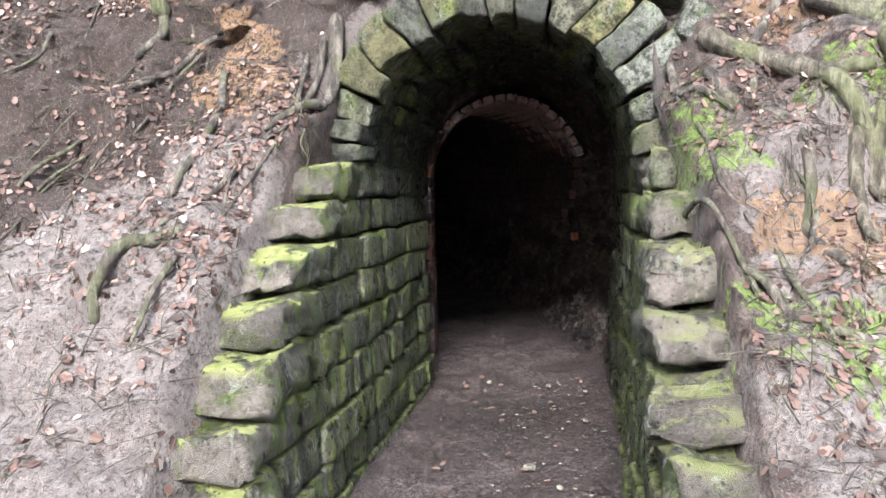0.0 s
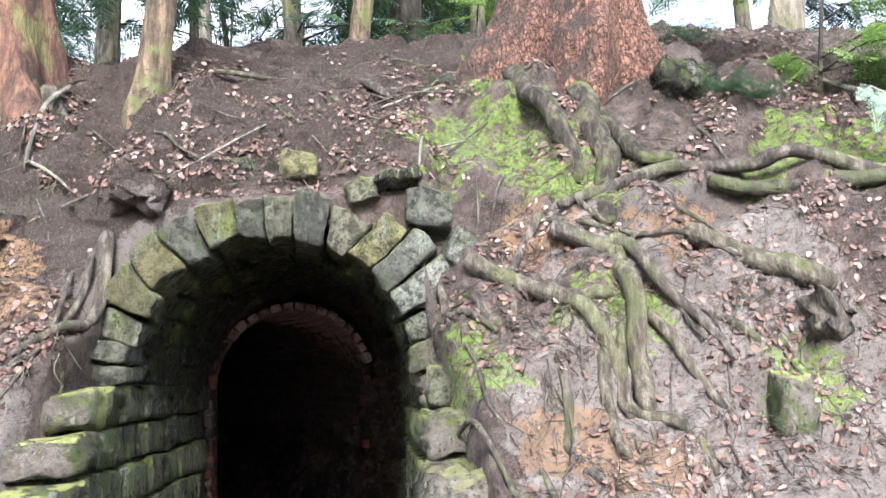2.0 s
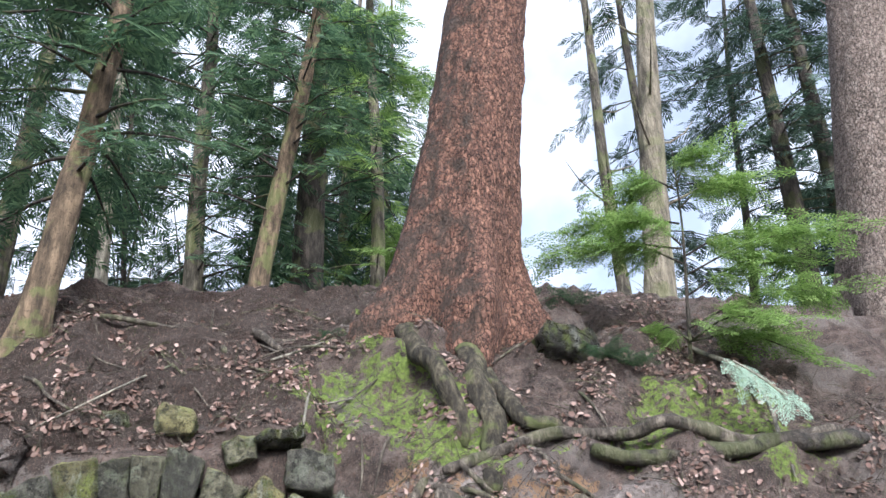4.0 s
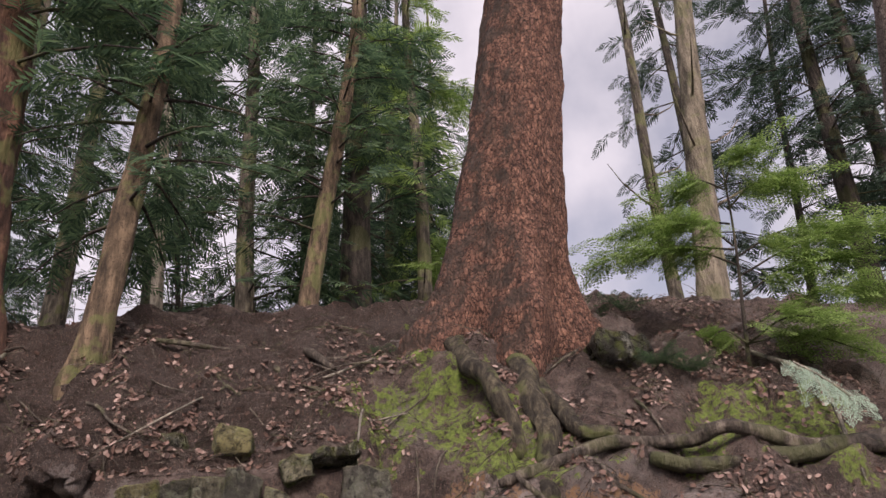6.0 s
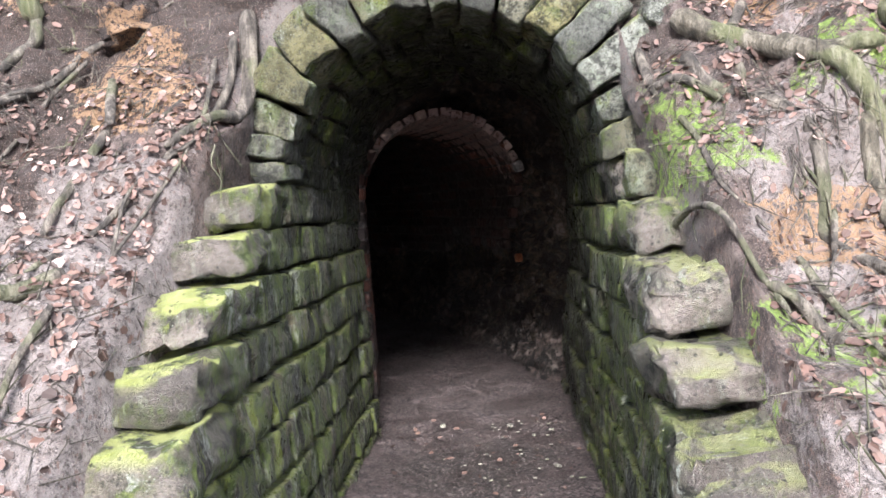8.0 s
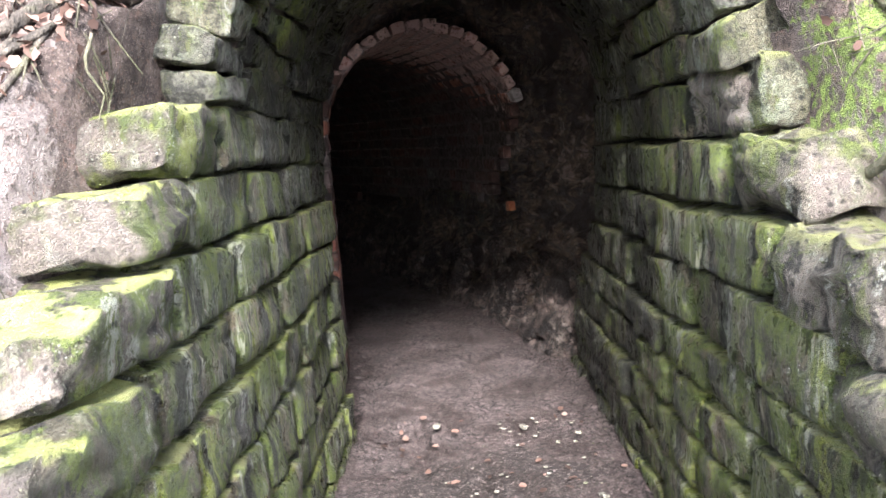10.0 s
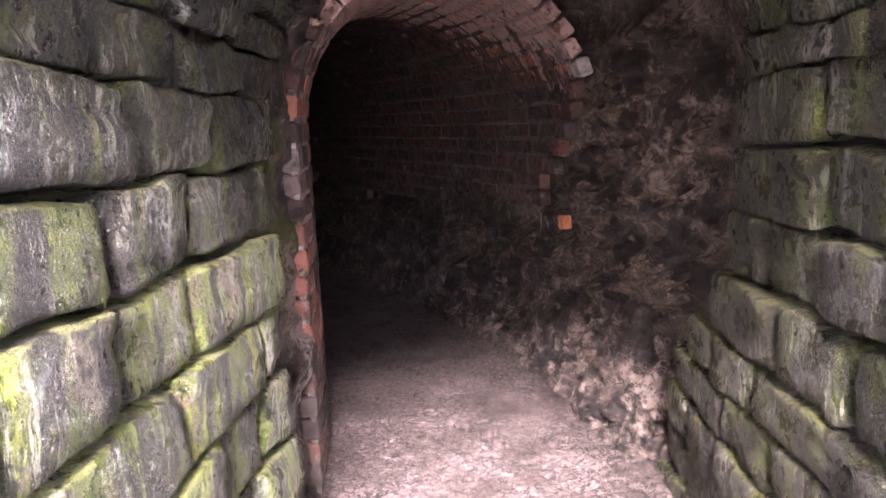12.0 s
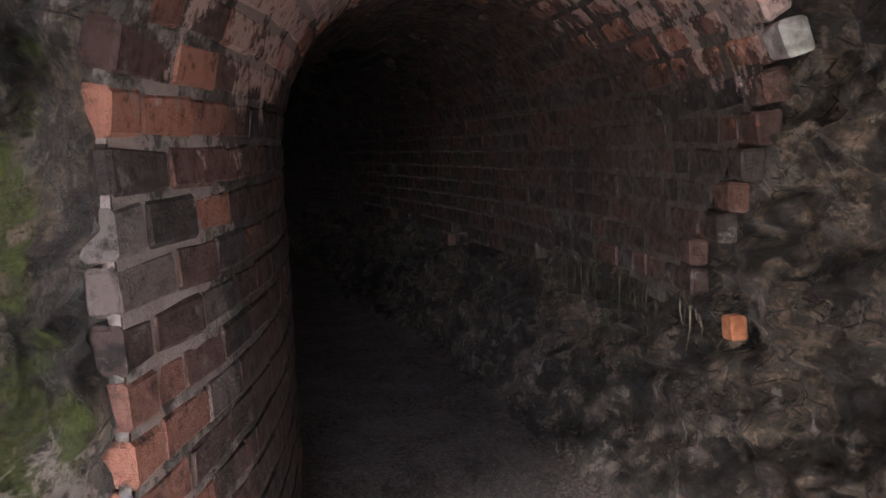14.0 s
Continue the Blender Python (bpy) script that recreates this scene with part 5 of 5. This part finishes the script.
# distant wood as one mass of thin trunks and sprays
rng = random.Random(77)
items, stems = [], []
for i in range(34):
    a = rng.uniform(-52, 62)
    if 18 < a < 36 or (a > 36 and rng.random() < 0.6) or (a < 0 and rng.random() < 0.6):
        continue
    D = rng.uniform(17, 30)
    x, y = D * math.sin(radians(a)), D * math.cos(radians(a))
    z = float(np.interp(y, [-3, 6.1, 12, 120], [1, 4.4, 6.05, 9])) - 0.3
    r = rng.uniform(0.06, 0.16)
    stems.append(tube([(x, y, z + h) for h in (0, 4, 8, 13)], [r, r * 0.8, r * 0.6, r * 0.2], 7, 0.1, False))
    it, _ = crown((x, y, z), (0, 0), 0.2, 11, 2.6, 30, 9, 0.85, rng)
    items += it
far = tagged(new("far_wood"), "distant conifer wood with thin trunks and sky between", "woods", kind="stuff")
rng = random.Random(78)
for i in range(70):
    a = rng.uniform(-34, 17)
    D = rng.uniform(12.5, 19)
    x, y = D * math.sin(radians(a)), D * math.cos(radians(a))
    z = float(np.interp(y, [-3, 6.1, 12, 120], [1, 4.4, 6.05, 9])) - 0.2
    h = rng.uniform(1.6, 4.0)
    lean = (rng.gauss(0, 0.08), rng.gauss(0, 0.08))
    stems.append(tube([(x + lean[0] * q, y + lean[1] * q, z + q) for q in (0, h * 0.5, h)], [0.03, 0.02, 0.006], 5, 0.1, False))
    it, wood = crown((x, y, z), lean, 0.3, h, rng.uniform(0.6, 1.1), 12, 4, 0.32, rng, 0.008, 0.1)
    items += it
    stems.append(wood)
part("trunks", *joined(stems), DARK_BARK, far)
part("needles", *place_sprays(items, COARSE), DARK_NEEDLE, far, smooth=False)


# ---------------------------------------------------------------- sapling and pale spray on the bank
def sapling():
    top = tagged(new("hemlock_sapling"), "small hemlock sapling with flat bright green sprays", "sapling")
    stem = curve_points([(3.1, 4.65, 3.1), (3.13, 4.55, 3.65), (3.2, 4.5, 4.3), (3.24, 4.47, 4.98)], 14)
    part("stem", *tube(stem, [0.018 - 0.001 * i for i in range(14)], 7, 0.1), DARK_BARK, top)
    tips = [(2.25, 5.01, 4.22), (2.47, 4.91, 4.43), (3.99, 3.88, 4.0), (3.73, 4.11, 3.84), (3.67, 4.16, 3.18), (2.88, 4.7, 3.46), (3.56, 4.25, 4.55), (2.91, 4.69, 4.72), (2.5, 4.6, 4.1), (3.85, 4.2, 4.15), (3.4, 4.0, 3.35), (3.3, 4.2, 4.75), (2.7, 4.4, 4.25), (3.9, 4.0, 3.6)]
    rng = random.Random(4)
    for tip in tips:
        tip = Vector(tip)
        z0 = min(4.9, max(3.4, tip.z - 0.1))
        start = Vector((3.13 + 0.11 * (z0 - 3.65) / 1.3, 4.55 - 0.06 * (z0 - 3.65), z0))
        mid = start.lerp(tip, 0.5) + Vector((0, 0, 0.1))
        pts = curve_points([tuple(start), tuple(mid), tuple(tip)], 9)
        limb = part("branch", *tube(pts, [0.009 - 0.0008 * i for i in range(9)], 5), DARK_BARK, top)
        items = []
        d = (tip - start).normalized()
        n = int(20 + 26 * (tip - start).length)
        for k in range(n):
            q = pts[2 + (k * 6) // n]
            yaw = rng.choice((-1, 1)) * rng.uniform(0.3, 1.0)
            e = Matrix.Rotation(yaw, 3, "Z") @ d
            e.z = rng.uniform(-0.4, 0.25)
            items.append((tuple(Vector(q) + Vector((0, 0, rng.uniform(-0.03, 0.03)))), e, (rng.gauss(0, 0.4), rng.gauss(0, 0.4), 1), rng.uniform(0.16, 0.34)))
        items.append((tuple(pts[-1]), d, (0, 0, 1), 0.4))
        part("needles", *place_sprays(items, FINE), FRESH_NEEDLE, limb, smooth=False)


sapling()
pale = tagged(new("dead_spray"), "pale blue green withered conifer branch hanging on the bank", "branch")
limb = curve_points([(2.84, 3.75, 2.98), (2.92, 3.66, 2.86), (3.0, 3.58, 2.72)], 8)
part("twig", *tube(limb, [0.007] * 8, 5), PALE_BARK, pale)
rng = random.Random(9)
part("needles", *place_sprays([(tuple(limb[i % 8]), (rng.uniform(-0.45, 0.6), rng.uniform(-0.5, 0.1), rng.uniform(-1.0, -0.25)), (rng.gauss(0, 0.3), -1, 0.4), rng.uniform(0.12, 0.21)) for i in range(15)], FINE), PALE_NEEDLE, pale, smooth=False)
for (x, v), s, what in (((2.3, 6.5), 0.16, "small dark green fern in the hollow"), ((2.45, 6.4), 0.18, "low dark fern under the sapling"), ((2.0, 7.2), 0.2, "low green seedling beside the spruce"), ((2.35, 7.4), 0.22, "young hemlock seedling on the ridge"), ((2.7, 7.6), 0.25, "pale green seedling on the ridge"), ((0.55, 6.9), 0.13, "small green tuft below the spruce")):
    fern = tagged(new("seedling"), what, "plant", "seedlings on the bank")
    rng = random.Random(int(x * 100))
    g = ground_at(x, v)
    part("leaves", *place_sprays([(tuple(g), (math.cos(a), math.sin(a), rng.uniform(0.3, 1.1)), (0, 0, 1), s * rng.uniform(0.7, 1.2)) for a in [rng.uniform(0, 6.28) for _ in range(14)]], FINE), GREEN_NEEDLE, fern, smooth=False)


# ---------------------------------------------------------------- loose stones
def loose_stone(name, place, size, turn, material, label, rough=0.03, group=""):
    M4 = pose(*place, *turn)
    v, f = hewn_block(lambda u, v, w: M4 @ Vector(((u - 0.5) * size[0], (v - 0.5) * size[1], (w - 0.5) * size[2])), rough, 6.0)
    return tagged(piece(name, mesh(name, v, f, material)), label, "stone", group)


loose_stone("stone_block", (-0.27, 4.06, 2.68), (0.2, 0.16, 0.17), (-30, 8, 5), RING_OCHRE, "pale squared stone block lying above the arch")
loose_stone("stone", ground_at(-0.6, 5.5), (0.17, 0.12, 0.09), (-30, 5, 10), DARK_STONE, "dark wet stone in the soil above the arch")
loose_stone("stone_slab", (0.24, 3.95, 2.58), (0.25, 0.2, 0.05), (-8, -8, 0), DARK_STONE, "flat dark slab jutting over the arch stones")
loose_stone("stone_block", (0.405, 3.99, 2.41), (0.25, 0.22, 0.21), (-4, 6, 4), RING_GREY, "grey squared block on the arch shoulder")
loose_stone("stone", (0.56, 3.97, 2.2), (0.14, 0.2, 0.2), (0, 22, 8), RING_PALE, "lichened stone wedged beside the arch")
loose_stone("stone", (0.06, 3.97, 2.52), (0.17, 0.2, 0.13), (-5, -10, 0), RING_STONE, "small lichened stone above the arch")
loose_stone("stone", ground_at(-1.09, 5.06) + Vector((0, -0.05, 0.05)), (0.3, 0.2, 0.16), (-25, 20, 20), SOIL, "dark clod of earth and roots beside the arch", 0.06)
loose_stone("stone", ground_at(-1.85, 5.35), (0.28, 0.2, 0.18), (-30, 0, 40), SOIL, "dark clod of earth in the bank", 0.07)
loose_stone("stump", ground_at(2.14, 4.5), (0.2, 0.2, 0.2), (-10, 8, 20), ROOT_BARK, "rotten mossy stump in the bank", 0.06)
loose_stone("stone", ground_at(1.87, 4.12), (0.16, 0.16, 0.3), (-15, 5, 10), STEP_STONE, "yellow mossy stone in the bank", 0.03)
loose_stone("stone", ground_at(2.15, 6.75), (0.4, 0.3, 0.22), (-20, 5, 10), DARK_STONE, "dark mossy boulder under the spruce", 0.05)

# pale pebbles on the floor
rng = random.Random(21)
for x, y, s in ((-0.66, 5.46, 0.035), (-0.22, 5.36, 0.035), (0.02, 4.58, 0.04), (-0.08, 5.16, 0.022), (-0.26, 3.75, 0.05), (0.03, 5.26, 0.03), (-0.1, 3.5, 0.03)):
    loose_stone("pebble", (x, y, 0.01 + s * 0.2), (s * 1.05, s * 0.8, s * 0.5), (0, 0, rng.uniform(0, 180)), PALE_BARK, "pale pebble on the dark earth floor", 0.008, "pebbles on the floor")


rng = random.Random(22)
crumbs = []
for i in range(170):
    x, y, s = rng.gauss(-0.15, 0.32), rng.uniform(2.8, 5.6), rng.choice((0.005, 0.007, 0.012))
    if -1.0 < x < 0.2:
        v, f = hewn_block(lambda u, v, w: (x + (u - 0.5) * s * 1.6, y + (v - 0.5) * s, 0.004 + (w - 0.3) * s * 0.6), 0.002, 4.0)
        crumbs.append((v, f))
tagged(piece("stone_chips", mesh("stone_chips", *joined(crumbs), PALE_BARK)), "pale stone chips and torn bits trodden into the floor", "gravel", kind="stuff")


# ---------------------------------------------------------------- leaf litter, twigs, rootlets and gravel
def litter(name, label, places, size, rng, material):
    verts, faces = [], []
    for p, nrm in places:
        s = rng.uniform(*size)
        X = nrm.cross(Vector((rng.gauss(0, 1), rng.gauss(0, 1), rng.gauss(0, 1)))).normalized()
        n = (nrm + Vector((rng.gauss(0, 0.45), rng.gauss(0, 0.45), rng.gauss(0, 0.45)))).normalized()
        Y = n.cross(X).normalized()
        c = rng.uniform(0.05, 0.45)
        w = rng.uniform(0.28, 0.42)
        o = len(verts)
        q = p + nrm * 0.006
        for a, b, h in ((-0.55, 0, 0.1), (-0.2, w, c), (0.15, w * 0.75, c), (0.3, w * 0.9, c), (0.55, 0, 0.15), (0.3, -w * 0.9, c), (0.15, -w * 0.7, c), (-0.2, -w, c), (0.05, 0, 0)):
            verts.append(tuple(q + (X * a + Y * b + n * h * abs(b)) * s))
        faces += [[o, o + 8, o + 1], [o + 1, o + 8, o + 2], [o + 2, o + 8, o + 3], [o + 3, o + 8, o + 4], [o + 4, o + 8, o + 5], [o + 5, o + 8, o + 6], [o + 6, o + 8, o + 7], [o + 7, o + 8, o]]
    tagged(piece(name, mesh(name, verts, faces, material, False)), label, "leaves", kind="stuff")


def bank_places(n, rng, x0, x1, v0, v1, clump):
    out = []
    while len(out) < n:
        x, v = rng.uniform(x0, x1), rng.uniform(v0, v1)
        if -1.34 < x < 0.5 and v < 5.1:
            continue
        g = ground_at(x, v)
        if fbm(g, 1.8, 3) + 0.6 * fbm(g + Vector((7, 0, 0)), 5, 2) < rng.uniform(-0.5, 0.5) * (1 - clump) + clump * 0.35:
            continue
        out.append((g, ground_normal(x, v)))
    return out


rng = random.Random(31)
litter("leaf_litter", "pinkish brown dead leaves scattered over the bank", bank_places(9500, rng, -4, 4.2, 2.1, 7.9, 0.75), (0.018, 0.045), rng, DRY_LEAF)
floor_spots = []
for i in range(160):
    y = rng.uniform(1.5, 5.6)
    floor_spots.append((Vector((rng.gauss(-0.35, 0.42), y, 0.012)), Vector((0, 0, 1))))
litter("floor_leaves", "torn brown leaves trodden into the floor", [p for p in floor_spots if -1.0 < p[0].x < 0.2], (0.015, 0.045), rng, DRY_LEAF)

pieces = []
for g, nrm in bank_places(9000, rng, -4, 4.2, 2.1, 7.9, 0.2):
    X = nrm.cross(Vector((rng.gauss(0, 1), rng.gauss(0, 1), rng.gauss(0, 1)))).normalized()
    L, r = rng.uniform(0.05, 0.2), rng.uniform(0.0012, 0.0035)
    g = g + nrm * r * 2
    pieces.append(tube([g, g + X * L * 0.5 + nrm * rng.uniform(0, 0.02), g + X * L + nrm * rng.uniform(-0.01, 0.02)], [r, r, r * 0.5], 3, 0, False))
tagged(piece("twig_litter", mesh("twig_litter", *joined(pieces), ROOT_BARK)), "fine dead twigs scattered over the soil", "twigs", kind="stuff")
pieces = []
for i in range(150):
    x, v = rng.choice(((-2.15, 4.75), (-1.95, 5.0), (-1.62, 4.75), (-1.35, 5.2), (-2.3, 4.3), (1.1, 4.6), (0.7, 4.4), (-1.75, 5.9))) 
    x, v = x + rng.gauss(0, 0.14), v + rng.gauss(0, 0.14)
    if -1.34 < x < 0.5 and v < 5.1:
        continue
    g = ground_at(x, v) + ground_normal(x, v) * 0.01
    q = [g]
    for k in range(4):
        q.append(q[-1] + Vector((rng.gauss(0, 0.015), -0.012 + rng.gauss(0, 0.006), -rng.uniform(0.02, 0.06))))
    r = rng.uniform(0.0015, 0.005)
    pieces.append(tube(q, [r, r, r * 0.8, r * 0.6, r * 0.3], 4, 0, False))
tagged(piece("rootlets", mesh("rootlets", *joined(pieces), ROOT_BARK)), "fine hanging rootlets on the earth bank", "roots", kind="stuff")

pebbles, clods = [], []
for i in range(3600):
    t, u = rng.uniform(0, 1), rng.uniform(-0.8, 0.75)
    if t < 0.62:
        x, y, base = -0.45 + 0.95 * u, 1.5 + 6.3 * t, 0.0
    else:
        q = (t - 0.62) * 7.5
        cx, cy, h = along(q)
        w = min(1, q / 0.8)
        x, y = cx * w - 0.45 * (1 - w) + 0.95 * u * math.cos(radians(h)), cy + 0.95 * u * math.sin(radians(h))
        base = 0.03 * max(0.0, q - 1)
    if fbm((x, y, 0), 1.7, 3) < rng.uniform(-0.5, 0.3):
        continue
    r = rng.choice((0.003, 0.004, 0.006, 0.009)) * rng.uniform(0.7, 1.4)
    z = base + 0.05 * u * u - 0.02 + 0.006 * fbm((x, y, 0), 1.6, 3) + 0.008 * fbm((x, y, 3), 8, 4)
    v = [(x + r * rng.uniform(0.6, 1.6) * a, y + r * rng.uniform(0.6, 1.6) * b, z + r * 0.7 * c) for a, b, c in ((1, 0, 0), (0.3, 1, 0), (-1, 0.2, 0), (0, -1, 0), (0, 0, 1), (0, 0, -1))]
    (pebbles if i % 3 == 0 else clods).append((v, [[0, 1, 4], [1, 2, 4], [2, 3, 4], [3, 0, 4], [1, 0, 5], [2, 1, 5], [3, 2, 5], [0, 3, 5]]))
tagged(piece("gravel", mesh("gravel", *joined(pebbles), RUBBLE)), "small stones trodden into the floor", "gravel", kind="stuff")
tagged(piece("clods", mesh("clods", *joined(clods), MUD, False)), "crumbs of dried mud on the floor", "earth", kind="stuff")

rng = random.Random(52)
made = 0
while made < 75:
    high = made >= 34
    x, v = (rng.uniform(-2.8, 1.9), rng.uniform(5.7, 7.7)) if high else (rng.choice((rng.uniform(-2.9, -1.5), rng.uniform(0.6, 2.2))), rng.uniform(3.6, 6.4))
    pairs = [(x, v)]
    drift = rng.uniform(-0.3, 0.3) if high else rng.uniform(-0.12, 0.12)
    for k in range(rng.randrange(2, 4) if high else rng.randrange(2, 5)):
        x, v = x + drift + rng.gauss(0, 0.05), v - rng.uniform(0.12, 0.3)
        pairs.append((x, v))
    if any(-1.4 < a < 0.55 and b < 5.3 for a, b in pairs):
        continue
    r0 = rng.choice((0.005, 0.007, 0.009, 0.014) if high else (0.006, 0.008, 0.011, 0.015))
    ob = root(pairs, r0, r0 * 0.5, ROOT_BARK, None, "thin_root", r0 * 0.9, "thin crooked root on the bare soil", 5, made * 3.1)
    tagged(ob, group="thin roots in the bank")
    made += 1
for pairs, r0, sd in (([(-1.43, 5.25), (-1.46, 4.9), (-1.5, 4.5), (-1.6, 4.1), (-1.66, 3.8)], 0.02, 2.0), ([(-1.5, 5.1), (-1.47, 4.7), (-1.44, 4.35), (-1.5, 3.9)], 0.012, 5.0), ([(-1.44, 4.6), (-1.52, 4.3), (-1.49, 3.9), (-1.58, 3.5)], 0.009, 7.0), ([(0.56, 4.9), (0.6, 4.6), (0.57, 4.25), (0.63, 3.95)], 0.014, 9.0)):
    tagged(root(pairs, r0, r0 * 0.5, ROOT_BARK, None, "thin_root", r0 * 0.9, "thin crooked root on the bare soil", 6, sd), group="thin roots in the bank")
rng = random.Random(61)
drifts = []
for cx, cv, n, spread in ((-2.25, 4.35, 260, 0.22), (-1.9, 4.0, 240, 0.2), (-1.55, 4.55, 180, 0.13), (-2.7, 4.0, 200, 0.25), (-1.7, 3.4, 120, 0.2), (0.05, 6.4, 260, 0.16), (1.15, 3.5, 120, 0.2), (1.75, 4.35, 200, 0.2), (2.3, 5.0, 220, 0.25), (2.4, 4.2, 200, 0.3), (-0.6, 5.9, 160, 0.25), (-2.3, 7.6, 260, 0.4), (0.9, 4.1, 60, 0.12), (3.0, 6.2, 200, 0.3), (-1.52, 4.75, 120, 0.07), (-1.55, 4.3, 110, 0.08), (-1.58, 3.8, 90, 0.08), (0.75, 4.9, 80, 0.1)):
    for i in range(int(n * 0.8)):
        x, v = rng.gauss(cx, spread), rng.gauss(cv, spread)
        if not (-1.4 < x < 0.52 and v < 5.15):
            drifts.append((ground_at(x, v) + Vector((0, 0, rng.uniform(0, 0.015))), ground_normal(x, v)))
litter("leaf_drift", "drifts of russet dead leaves caught among roots", drifts, (0.018, 0.042), rng, DRY_LEAF)
drifts = [p for p in bank_places(3600, rng, -3.6, 3.6, 5.2, 7.9, 0.5)]
for cx, cv, n, spread in ((0.35, 6.1, 170, 0.14), (-1.9, 4.35, 110, 0.16), (-1.5, 4.1, 80, 0.1), (-2.2, 3.7, 80, 0.2), (1.4, 3.6, 120, 0.22), (1.9, 4.0, 110, 0.22), (-2.4, 7.5, 160, 0.35), (2.4, 4.9, 120, 0.25)):
    for i in range(n):
        x, v = rng.gauss(cx, spread), rng.gauss(cv, spread)
        if not (-1.4 < x < 0.52 and v < 5.15):
            drifts.append((ground_at(x, v) + Vector((0, 0, rng.uniform(0, 0.015))), ground_normal(x, v)))
litter("pale_leaves", "pale pinkish dry leaves lying over the upper bank", drifts, (0.016, 0.04), rng, PINK_LEAF)
